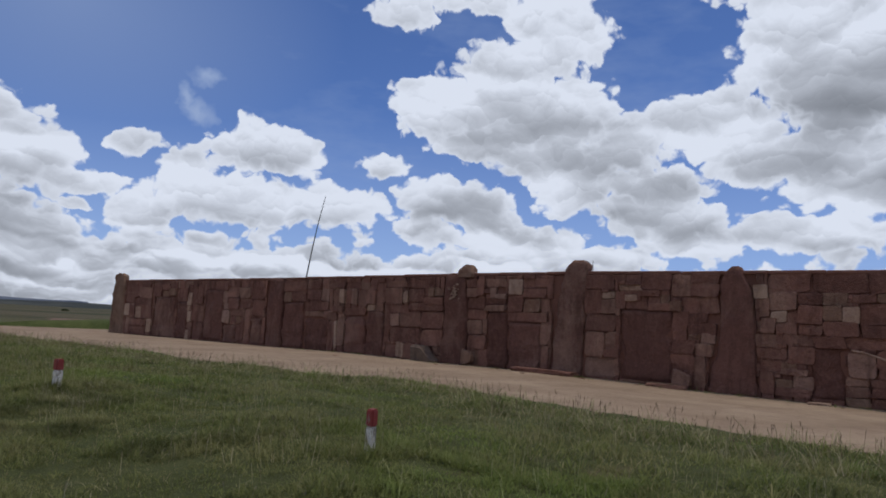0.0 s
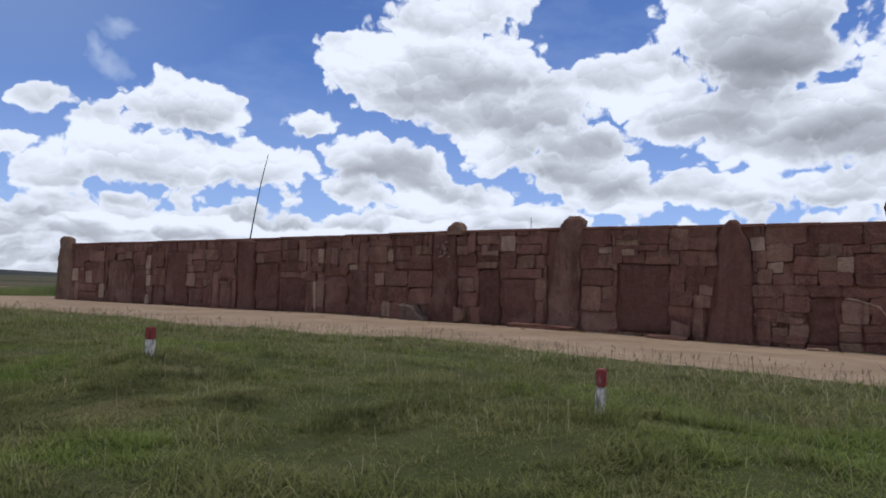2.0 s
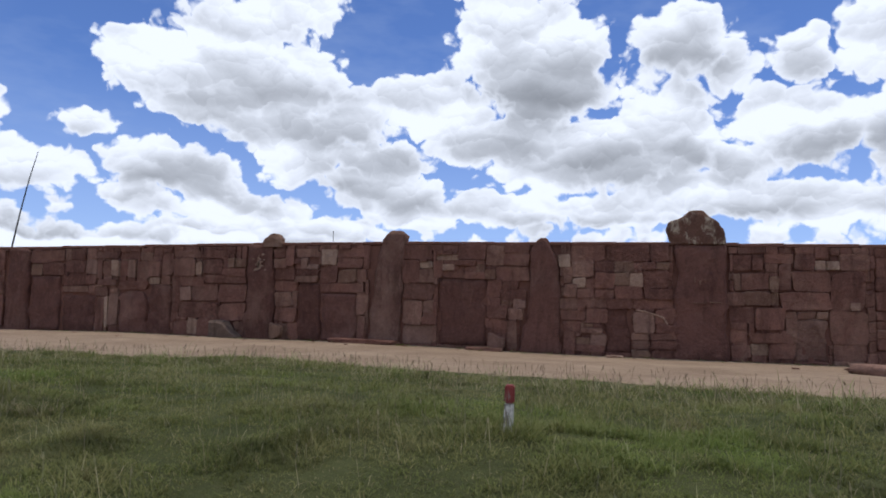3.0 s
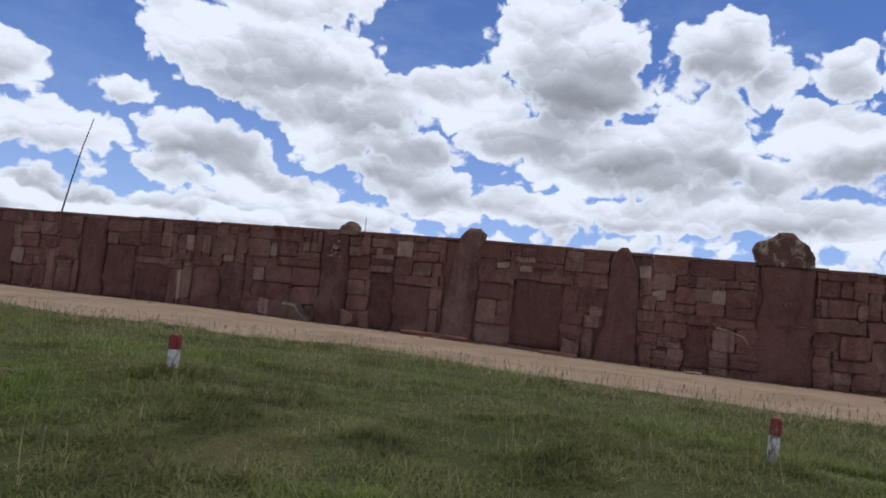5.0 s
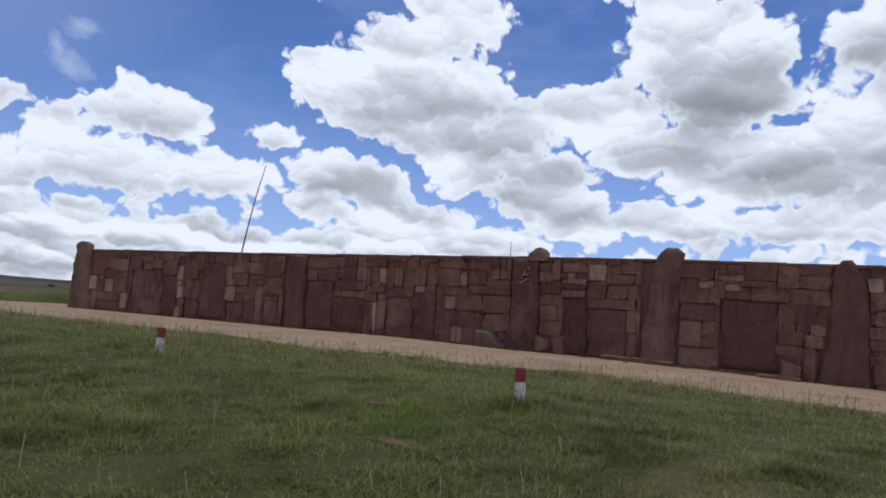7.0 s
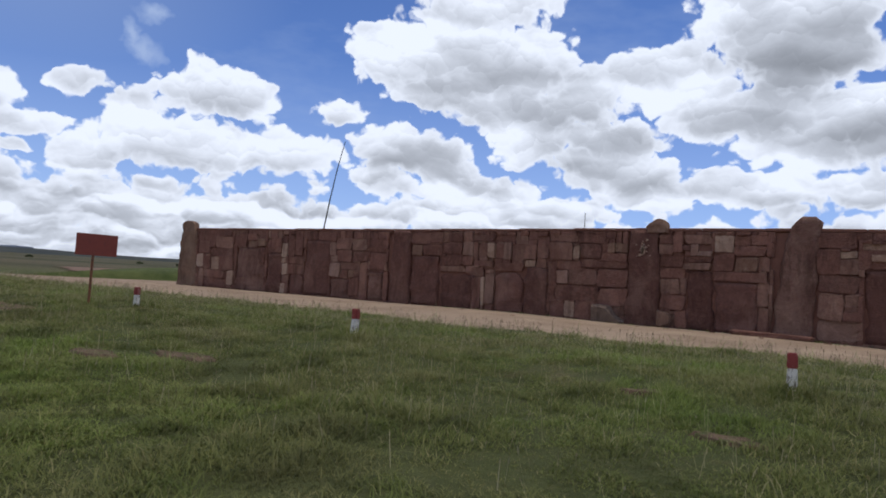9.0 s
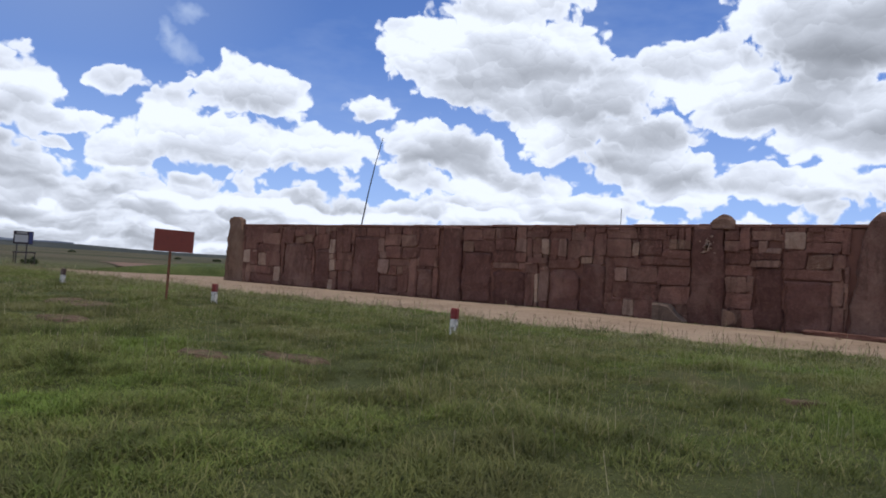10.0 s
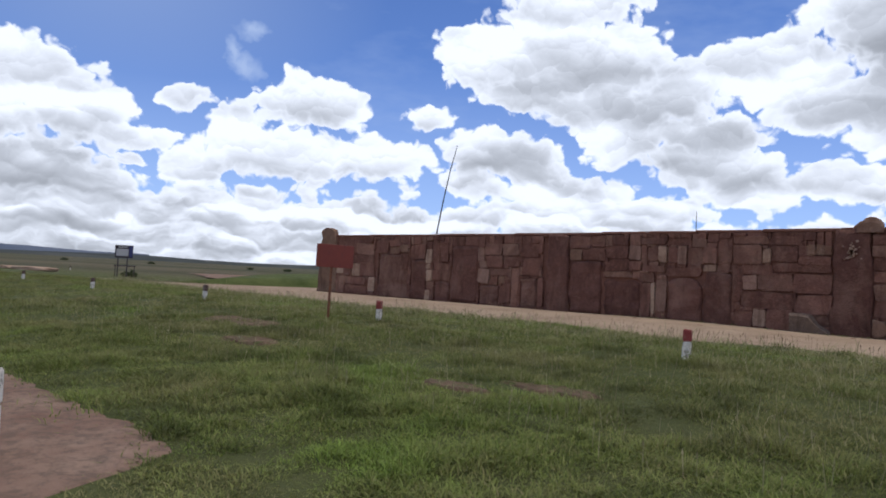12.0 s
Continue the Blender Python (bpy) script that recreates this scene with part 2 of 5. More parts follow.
sun_data = bpy.data.lights.new("sun", "SUN")
sun_data.energy, sun_data.angle, sun_data.color = 2.5, radians(3), (1.0, 0.91, 0.79)
sun = new("sun", sun_data)
sd = Vector((math.sin(radians(SUN_AZ)) * math.cos(radians(SUN_EL)), math.cos(radians(SUN_AZ)) * math.cos(radians(SUN_EL)), math.sin(radians(SUN_EL))))
sun.matrix_world = look(sd * 60, (0, 0, 0))


# ---- materials ----
class Mat:
    """A small builder for node materials."""

    def __init__(self, name, rough=0.9, metal=0.0, spec=0.25):
        self.mat = bpy.data.materials.new(name)
        self.mat.use_nodes = True
        self.t = self.mat.node_tree
        self.b = self.t.nodes["Principled BSDF"]
        self.b.inputs["Roughness"].default_value = rough
        self.b.inputs["Metallic"].default_value = metal
        self.b.inputs["Specular IOR Level"].default_value = spec
        self.co = self.t.nodes.new("ShaderNodeNewGeometry").outputs["Position"]

    def put(self, value, socket):
        if isinstance(value, bpy.types.NodeSocket):
            self.t.links.new(value, socket)
        else:
            socket.default_value = value

    def math(self, op, a, b=0.0):
        n = self.t.nodes.new("ShaderNodeMath")
        n.operation = op
        self.put(a, n.inputs[0]), self.put(b, n.inputs[1])
        return n.outputs[0]

    def noise(self, scale, detail=4.0, rough=0.6, stretch=None, distort=0.0):
        n = self.t.nodes.new("ShaderNodeTexNoise")
        co = self.co
        if stretch:
            m = self.t.nodes.new("ShaderNodeVectorMath")
            m.operation = "MULTIPLY"
            self.put(co, m.inputs[0])
            m.inputs[1].default_value = stretch
            co = m.outputs[0]
        self.put(co, n.inputs["Vector"])
        n.inputs["Scale"].default_value, n.inputs["Detail"].default_value, n.inputs["Roughness"].default_value = scale, detail, rough
        n.inputs["Distortion"].default_value = distort
        return n.outputs[0]

    def band(self, value, lo, hi, a=0.0, b=1.0):
        n = self.t.nodes.new("ShaderNodeMapRange")
        self.put(value, n.inputs[0])
        for i, v in enumerate((lo, hi, a, b)):
            n.inputs[i + 1].default_value = v
        return n.outputs[0]

    def mix(self, fac, a, b, blend="MIX"):
        n = self.t.nodes.new("ShaderNodeMix")
        n.data_type, n.blend_type = "RGBA", blend
        self.put(fac, n.inputs["Factor"])
        for v, s in ((a, n.inputs["A"]), (b, n.inputs["B"])):
            self.put((*v, 1) if isinstance(v, tuple) and len(v) == 3 else v, s)
        return n.outputs["Result"]

    def piece(self, island=False):
        if island:
            return self.t.nodes.new("ShaderNodeNewGeometry").outputs["Random Per Island"]
        return self.t.nodes.new("ShaderNodeObjectInfo").outputs["Random"]

    def colour(self, c):
        self.put((*c, 1) if isinstance(c, tuple) else c, self.b.inputs["Base Color"])
        return self

    def bump(self, height, strength=0.5, dist=0.02):
        n = self.t.nodes.new("ShaderNodeBump")
        n.inputs["Strength"].default_value, n.inputs["Distance"].default_value = strength, dist
        self.put(height, n.inputs["Height"])
        self.put(n.outputs[0], self.b.inputs["Normal"])
        return self


def stone_material(name, dark, mid, pale, island=False, speck=0.25, lo=0.6):
    m = Mat(name, 0.92, 0, 0.15)
    each = m.piece(island)
    base = m.mix(m.band(each, 0.1, 0.9), dark, mid)
    base = m.mix(m.band(m.math("FRACT", m.math("MULTIPLY", each, 7.31)), 0.76, 1.0, 0.0, 0.5), base, pale)
    base = m.mix(m.band(m.noise(0.8, 6, 0.7, None, 0.4), 0.4, 0.62, 0.0, 0.75), base, dark)
    base = m.mix(m.band(m.noise(4, 6, 0.75, None, 0.5), 0.48, 0.66, 0.0, 0.7), base, mid)
    base = m.mix(m.band(m.noise(2.1, 7, 0.75, (1, 1, 0.6), 0.6), lo, lo + 0.1, 0.0, speck), base, pale)
    base = m.mix(m.band(m.noise(11, 6, 0.75, None, 0.8), 0.5, 0.64, 0.0, 0.42), base, tuple(v * 0.62 for v in dark))
    base = m.mix(m.band(m.noise(1.6, 6, 0.7, (1, 1, 0.22), 0.5), 0.52, 0.66, 0.0, 0.6), base, tuple(v * 0.55 for v in dark))
    base = m.mix(m.band(m.noise(26, 4, 0.75), 0.58, 0.75, 0.0, 0.2), base, pale)
    base = m.mix(m.band(m.noise(0.45, 6, 0.7, (1, 1, 0.7), 0.7), 0.52, 0.66, 0.0, 0.22), base, pale)
    m.colour(base)
    m.bump(m.math("ADD", m.noise(6, 6, 0.7), m.math("MULTIPLY", m.noise(40, 4, 0.7), 0.35)), 1.0, 0.09)
    return m.mat


RED_D, RED_M, RED_P = (0.132, 0.062, 0.047), (0.255, 0.124, 0.092), (0.43, 0.28, 0.2)
M_STONE = stone_material("red_sandstone", RED_D, RED_M, RED_P)
M_STONE_J = stone_material("red_sandstone_joined", RED_D, RED_M, RED_P, island=True)
M_PILLAR = stone_material("pillar_sandstone", (0.112, 0.052, 0.04), (0.19, 0.091, 0.07), (0.36, 0.23, 0.17), speck=0.3)
M_PALE = stone_material("pale_sandstone", (0.28, 0.165, 0.115), (0.47, 0.325, 0.235), (0.61, 0.48, 0.37))
M_OCHRE = stone_material("ochre_sandstone", (0.17, 0.09, 0.064), (0.28, 0.17, 0.115), (0.45, 0.35, 0.26), speck=0.6)
M_GREY = stone_material("grey_andesite", (0.2, 0.11, 0.08), (0.31, 0.185, 0.14), (0.44, 0.3, 0.235))

M_CORNER = stone_material("corner_sandstone", (0.14, 0.082, 0.056), (0.24, 0.145, 0.1), (0.42, 0.32, 0.22), speck=0.4)
M_WEDGE = stone_material("grey_green_stone", (0.14, 0.098, 0.076), (0.21, 0.15, 0.115), (0.3, 0.22, 0.17))
M_HEAD = stone_material("lichened_stone", (0.11, 0.055, 0.04), (0.19, 0.1, 0.07), (0.5, 0.42, 0.31), speck=0.9, lo=0.5)

_m = Mat("mud_mortar", 0.98, 0, 0.05)
_m.colour(_m.mix(_m.noise(3, 6), (0.12, 0.058, 0.044), (0.22, 0.108, 0.08))).bump(_m.noise(25, 5), 0.6, 0.03)
M_MUD = _m.mat

_m = Mat("gravel_path", 0.97, 0, 0.1)
_c = _m.mix(_m.band(_m.noise(0.35, 5, 0.6), 0.35, 0.65), (0.22, 0.155, 0.105), (0.31, 0.232, 0.16))
_c = _m.mix(_m.band(_m.noise(2.2, 6, 0.7), 0.5, 0.66, 0, 0.55), _c, (0.16, 0.11, 0.078))
_c = _m.mix(_m.band(_m.noise(30, 4, 0.7), 0.5, 0.7, 0, 0.45), _c, (0.42, 0.33, 0.24))
_m.colour(_c).bump(_m.noise(24, 5, 0.7), 0.5, 0.02)
M_PATH = _m.mat

_m = Mat("red_earth", 0.97, 0, 0.1)
_c = _m.mix(_m.band(_m.noise(1.4, 5, 0.6), 0.35, 0.65), (0.15, 0.088, 0.064), (0.23, 0.155, 0.115))
_c = _m.mix(_m.band(_m.noise(9, 5, 0.7), 0.45, 0.62, 0, 0.7), _c, (0.1, 0.075, 0.058))
_m.colour(_c).bump(_m.noise(18, 6, 0.7), 0.7, 0.03)
M_EARTH = _m.mat

_m = Mat("dry_soil", 0.97, 0, 0.1)
_c = _m.mix(_m.band(_m.noise(3.5, 6, 0.7), 0.4, 0.6), (0.09, 0.06, 0.04), (0.165, 0.112, 0.074))
_c = _m.mix(_m.band(_m.noise(8, 5, 0.7), 0.5, 0.62), _c, (0.085, 0.095, 0.035))
_m.colour(_c).bump(_m.noise(14, 6, 0.75), 1.0, 0.05)
M_SOIL = _m.mat

# turf: short green sward, yellowed and trodden in places, wide dry fields far off
_m = Mat("turf", 0.95, 0, 0.1)
# base greens kept darker than the blades: shade between tufts put into the colour
_c = _m.mix(_m.band(_m.noise(0.5, 5, 0.6), 0.35, 0.65), (0.055, 0.066, 0.022), (0.085, 0.094, 0.035))
_c = _m.mix(_m.band(_m.noise(3.5, 6, 0.7), 0.45, 0.7, 0, 0.6), _c, (0.04, 0.046, 0.018))
_c = _m.mix(_m.band(_m.noise(0.28, 6, 0.65, None, 0.6), 0.6, 0.68, 0, 0.4), _c, (0.19, 0.135, 0.08))
_c = _m.mix(_m.band(_m.noise(14, 4, 0.7), 0.5, 0.7, 0, 0.5), _c, (0.13, 0.125, 0.055))
_f = _m.mix(_m.band(_m.noise(0.012, 5, 0.6, (1, 0.5, 1)), 0.4, 0.62), (0.038, 0.045, 0.02), (0.1, 0.082, 0.05))
_sx = _m.t.nodes.new("ShaderNodeSeparateXYZ")
_m.put(_m.co, _sx.inputs[0])
_far = _m.band(_m.math("ADD", _m.math("MULTIPLY", _sx.outputs[0], -0.6), _sx.outputs[1]), 75.0, 110.0)
_m.colour(_m.mix(_far, _c, _f)).bump(_m.noise(12, 6, 0.75), 0.9, 0.06)
M_TURF = _m.mat

_m = Mat("rough_meadow", 0.95, 0, 0.1)
_c = _m.mix(_m.band(_m.noise(0.4, 6, 0.65), 0.35, 0.65), (0.05, 0.068, 0.02), (0.1, 0.118, 0.04))
_m.colour(_c).bump(_m.noise(5, 6, 0.75), 1.0, 0.2)
M_MEADOW = _m.mat


def blade_material(name, a, b, c):
    m = Mat(name, 0.75, 0, 0.2)
    e = m.piece(True)
    col = m.mix(m.band(e, 0.0, 0.75), a, b)
    col = m.mix(m.band(e, 0.84, 1.0, 0, 0.8), col, c)
    col = m.mix(m.band(m.noise(0.5, 5, 0.6), 0.45, 0.65, 0, 0.4), col, c)
    col = m.mix(m.band(m.noise(0.9, 5, 0.65, None, 0.5), 0.5, 0.66, 0, 0.75), col, tuple(v * 0.42 for v in a))
    col = m.mix(m.band(m.noise(0.33, 4, 0.6, None, 0.5), 0.52, 0.66, 0, 0.6), col, (b[0] * 0.95, b[1] * 1.25, b[2] * 0.8))
    col = m.mix(m.band(m.noise(0.28, 6, 0.65, None, 0.6), 0.6, 0.68, 0, 0.25), col, (0.19, 0.14, 0.08))
    m.colour(col)
    thin = m.t.nodes.new("ShaderNodeBsdfTranslucent")
    m.put(col, thin.inputs["Color"])
    both = m.t.nodes.new("ShaderNodeMixShader")
    both.inputs[0].default_value = 0.45
    m.put(m.b.outputs[0], both.inputs[1]), m.put(thin.outputs[0], both.inputs[2])
    up = m.t.nodes.new("ShaderNodeVectorMath")
    up.operation = "ADD"
    m.put(m.t.nodes.new("ShaderNodeNewGeometry").outputs["Normal"], up.inputs[0])
    up.inputs[1].default_value = (0.0, 0.0, 1.0)
    unit = m.t.nodes.new("ShaderNodeVectorMath")
    unit.operation = "NORMALIZE"
    m.put(up.outputs[0], unit.inputs[0])
    m.put(unit.outputs[0], m.b.inputs["Normal"])
    m.put(both.outputs[0], m.t.nodes["Material Output"].inputs[0])
    return m.mat


M_BLADE = blade_material("grass_blades", (0.1, 0.124, 0.034), (0.17, 0.19, 0.058), (0.3, 0.262, 0.13))
M_LUSH = blade_material("fresh_grass", (0.14, 0.19, 0.042), (0.215, 0.26, 0.07), (0.3, 0.29, 0.12))
M_SEED = blade_material("seed_heads", (0.15, 0.1, 0.07), (0.24, 0.165, 0.11), (0.4, 0.33, 0.22))
M_STALK = blade_material("seed_stalks", (0.2, 0.19, 0.09), (0.32, 0.29, 0.16), (0.42, 0.37, 0.24))


def painted(name, colour, under, rough=0.6, wear=0.6):
    m = Mat(name, rough, 0, 0.35)
    c = m.mix(m.noise(9, 5), colour, tuple(v * 0.8 for v in colour))
    c = m.mix(m.band(m.noise(16, 6, 0.75, (1, 1, 0.4)), wear, wear + 0.06), c, under)
    m.colour(c).bump(m.noise(30, 4), 0.3, 0.005)
    return m.mat


M_RED = painted("red_paint", (0.26, 0.04, 0.034), (0.26, 0.17, 0.14), 0.65, 0.56)
M_FADED = painted("faded_dark_paint", (0.13, 0.075, 0.06), (0.3, 0.25, 0.2), 0.75, 0.55)
M_WHITE = painted("white_paint", (0.74, 0.69, 0.61), (0.24, 0.2, 0.16), 0.8, 0.51)
M_SIGN = painted("rust_red_board", (0.25, 0.05, 0.032), (0.17, 0.04, 0.03), 0.55, 0.58)
M_RUST = painted("rusted_steel", (0.24, 0.09, 0.042), (0.12, 0.05, 0.03), 0.7, 0.5)
M_BOARD = painted("dark_board", (0.05, 0.035, 0.04), (0.09, 0.06, 0.06), 0.6, 0.6)
M_PANEL = painted("pale_panel", (0.5, 0.47, 0.46), (0.4, 0.37, 0.36), 0.5, 0.6)
M_BLUE = painted("blue_panel", (0.05, 0.055, 0.16), (0.08, 0.08, 0.15), 0.5, 0.6)
M_POLE = painted("dark_pole", (0.05, 0.045, 0.04), (0.08, 0.07, 0.06), 0.7, 0.6)
M_BUSH = blade_material("bush_leaves", (0.035, 0.048, 0.02), (0.055, 0.07, 0.028), (0.08, 0.085, 0.04))

_m = Mat("far_hills", 1.0, 0, 0.0)
_c = _m.mix(_m.band(_m.noise(0.004, 6, 0.65), 0.4, 0.6), (0.045, 0.053, 0.055), (0.075, 0.08, 0.075))
_m.colour(_c)
M_HILL = _m.mat
_m = Mat("blue_hills", 1.0, 0, 0.0)
_m.colour(_m.mix(_m.band(_m.noise(0.003, 6, 0.65), 0.4, 0.6), (0.085, 0.105, 0.145), (0.11, 0.13, 0.17)))
M_BLUEHILL = _m.mat


# ---- mesh helpers ----
def to_mesh(name, bm, material):
    me = bpy.data.meshes.new(name)
    bm.to_mesh(me)
    bm.free()
    me.materials.append(material)
    return me


def part(name, bm, material, parent, label=""):
    ob = new(name, to_mesh(name, bm, material))
    ob.parent = parent
    return tagged(ob, label)


def box(bm, x0, x1, y0, y1, z0, z1, bevel=0.0, seg=1):
    m = Matrix.Translation(((x0 + x1) / 2, (y0 + y1) / 2, (z0 + z1) / 2)) @ Matrix.Diagonal((x1 - x0, y1 - y0, z1 - z0, 1))
    made = bmesh.ops.create_cube(bm, size=1, matrix=m)
    if bevel:
        edges = list({e for v in made["verts"] for e in v.link_edges})
        bmesh.ops.bevel(bm, geom=edges, offset=bevel, segments=seg, affect="EDGES")
    return bm


def tube(bm, points, radius, sides=8):
    rings = []
    for i, (p, r) in enumerate(zip(points, radius)):
        p = Vector(p)
        d = (Vector(points[min(i + 1, len(points) - 1)]) - Vector(points[max(i - 1, 0)])).normalized()
        q = d.to_track_quat("Z", "Y")
        rings.append([bm.verts.new(p + q @ Vector((r * math.cos(2 * math.pi * k / sides), r * math.sin(2 * math.pi * k / sides), 0))) for k in range(sides)])
    for a, b in zip(rings, rings[1:]):
        for k in range(sides):
            bm.faces.new((a[k], a[(k + 1) % sides], b[(k + 1) % sides], b[k]))
    bm.faces.new(rings[0][::-1]), bm.faces.new(rings[-1])
    return bm


def raw_mesh(name, verts, faces_n, loops, material):
    """A mesh from numpy arrays: verts (n,3), the corner count of each face, and the corners."""
    me = bpy.data.meshes.new(name)
    me.vertices.add(len(verts))
    me.vertices.foreach_set("co", np.ascontiguousarray(verts, dtype=np.float32).ravel())
    me.loops.add(len(loops))
    me.loops.foreach_set("vertex_index", np.ascontiguousarray(loops, dtype=np.int32))
    me.polygons.add(len(faces_n))
    starts = np.concatenate(([0], np.cumsum(faces_n)[:-1])).astype(np.int32)
    me.polygons.foreach_set("loop_start", starts)
    me.update(calc_edges=True)
    me.validate()
    me.materials.append(material)
    return me


def lumpy(p, size, amount, seed=0.0):
    return noise.noise_vector(Vector(p) * size + Vector((seed, seed * 1.7, -seed))) * amount


# ---- ground ----
W = 31.5                                   # the wall's face
WALL_L, WALL_R = -57.6, 14.0
GY = (-80, -20, -2, 3.4, 5.9, 8.4, 11, 16, 20, 26, 31, 40, 90)
GZ = (0.0, 0.05, 0.15, 0.36, 0.45, 0.6, 0.53, 0.32, 0.16, 0.05, 0.0, 0.0, 0.0)


def crown(x):
    """The ground's rise along the foot of the wall."""
    return np.interp(x, (-58, -45, -35, -28, -21, -15, -11.5, -8.5, -4, 14), (0.0, 0.06, 0.1, 0.18, 0.1, 0.11, 0.05, -0.03, -0.08, -0.1))


def wall_top(x):
    return 4.55 + 0.3 * np.exp(-((x + 13.0) / 22.0) ** 2)


def ground_z(x, y):
    x, y = np.asarray(x, float), np.asarray(y, float)
    z = np.interp(y, GY, GZ)
    z = z + crown(x) * np.clip((y - 16.0) / 15.0, 0, 1) * np.clip((60 - y) / 20, 0, 1)
    near = np.clip(1 - np.abs(x + 20) / 90, 0, 1) * np.clip(1 - np.abs(y - 10) / 60, 0, 1)
    z = z + near * (0.03 * np.sin(x * 0.9 + 1.3 * np.sin(y * 0.7)) + 0.025 * np.sin(y * 1.3 + 0.8 * x)) * (y < 27)
    return z


def spread(lo, hi, step, far, grow=1.35):
    a = list(np.arange(lo, hi + 1e-6, step))
    s, v = step, a[-1]
    while v < far:
        s *= grow
        v += s
        a.append(v)
    s, v = step, a[0]
    while v > -far:
        s *= grow
        v -= s
        a.insert(0, v)
    return np.array(a)


gx, gy = spread(-72, 16, 0.5, 4200), spread(-8, 36, 0.4, 4200)
X, Y = np.meshgrid(gx, gy)
Z = ground_z(X, Y)
nx, ny = len(gx), len(gy)
i = (np.arange(ny - 1)[:, None] * nx + np.arange(nx - 1)[None, :]).ravel()
quads = np.stack((i, i + 1, i + nx + 1, i + nx), 1)
ground = new("ground", raw_mesh("ground", np.stack((X.ravel(), Y.ravel(), Z.ravel()), 1), np.full(len(quads), 4), quads.ravel(), M_TURF))
tagged(ground, "wide green turf with trodden earthy spots and dry fields beyond", "grass ground", kind="structure")
for p in ground.data.polygons:
    p.use_smooth = True


def patch(name, xs, near, far, material, label, lift=0.012, rows=14, category="path", hump=0.0):
    """A sheet of ground that follows the terrain between two edges y = near(x) and y = far(x)."""
    xs = np.asarray(xs)
    n = np.array([near(x) for x in xs])
    f = np.array([far(x) for x in xs])
    t = np.linspace(0, 1, rows)[:, None]
    yy = n[None, :] * (1 - t) + f[None, :] * t
    xx = np.repeat(xs[None, :], rows, 0)
    zz = ground_z(xx, yy) + lift + 0.02 * np.sin(t * math.pi) + hump * np.clip(np.sin(t * math.pi), 0, 1) ** 0.5
    zz[0, :] -= 0.05
    zz[-1, :] -= 0.03
    zz[:, 0] -= 0.05
    zz[:, -1] -= 0.05
    k = (np.arange(rows - 1)[:, None] * len(xs) + np.arange(len(xs) - 1)[None, :]).ravel()
    q = np.stack((k, k + 1, k + len(xs) + 1, k + len(xs)), 1)
    ob = new(name, raw_mesh(name, np.stack((xx.ravel(), yy.ravel(), zz.ravel()), 1), np.full(len(q), 4), q.ravel(), material))
    return tagged(ob, label, category, kind="structure")


def ragged(x, size, amount, seed):
    return amount * (noise.noise(Vector((x * size, seed, 0.0))) + 0.5 * noise.noise(Vector((x * size * 3.1, seed, 4.0))))


def path_near(x):
    return 18.0 + 1.4 * math.exp(-((x + 12) / 6.0) ** 2) - 0.12 * max(0.0, x + 9) - 0.5 / (1 + math.exp(-(x + 7) / 1.5)) + ragged(x, 0.12, 0.8, 3.0) + ragged(x, 1.2, 0.35, 8.0) + (0.3 * (-56 - x) if x < -56 else 0)


def path_far(x):
    return 31.7 if x > -58.5 else 37.0 + ragged(x, 0.3, 0.5, 5.0)


patch("path", np.arange(-65.5, 30, 0.25), path_near, path_far, M_PATH, "pale sandy gravel path along the foot of the stone wall", rows=24)
def track_far(x):
    return 0.85 - 2.3 * max(0.0, x + 19.45) + ragged(x, 1.2, 0.2, 2.0) + ragged(x, 4.0, 0.08, 3.0)


patch("dirt_track", np.arange(-40, -18.4, 0.07), lambda x: -1.75 + ragged(x, 1.0, 0.2, 1.0), track_far, M_EARTH,
      "trodden reddish earth track across the turf")
patch("meadow", np.arange(-94, -58.4, 0.6), lambda x: 37.0 - 14.0 * min(1.0, max(0.0, (-64.6 - x) / 1.8)) + 0.8 * max(0.0, -66.4 - x) + ragged(x, 0.3, 0.6, 6.5), lambda x: 95 + ragged(x, 0.2, 8.0, 7.5), M_MEADOW,
      "dark green rough meadow beyond the wall's corner", lift=0.03, category="meadow", hump=1.1)
patch("bare_field", np.arange(-108, -72, 0.8), lambda x: 31.5 + 0.42 * (-72 - x) + ragged(x, 0.2, 1.5, 6.0), lambda x: 36 + 0.72 * (-72 - x) + ragged(x, 0.2, 2.0, 7.0), M_EARTH,
      "bare brown earth field beyond the path", lift=0.2)



def bare_patch(x, y, rx, ry, seed):
    """Trodden bare earth in the turf, lumpy, with a ragged outline."""
    bm = bmesh.new()
    rings = []
    for f in (1.0, 0.75, 0.5, 0.25):
        ring = []
        for k in range(28):
            a = 2 * math.pi * k / 28
            r = f * (1 + 0.35 * noise.noise(Vector((math.cos(a) * 1.5, math.sin(a) * 1.5, seed))) + 0.12 * noise.noise(Vector((math.cos(a) * 5, math.sin(a) * 5, seed))))
            px, py = x + rx * r * math.cos(a), y + ry * r * math.sin(a)
            lump = 0.03 * noise.noise(Vector((px * 3, py * 3, seed)))
            ring.append(bm.verts.new((px, py, float(ground_z(px, py)) + (-0.03 if f == 1 else 0.03 + lump))))
        rings.append(ring)
    for a, c in zip(rings, rings[1:]):
        for k in range(28):
            bm.faces.new((a[k], a[(k + 1) % 28], c[(k + 1) % 28], c[k]))
    bm.faces.new(rings[-1])
    ob = new("bare_earth", to_mesh("bare_earth", bm, M_SOIL))
    return tagged(ob, "patch of trodden bare reddish earth in the turf", "bare ground", kind="structure")


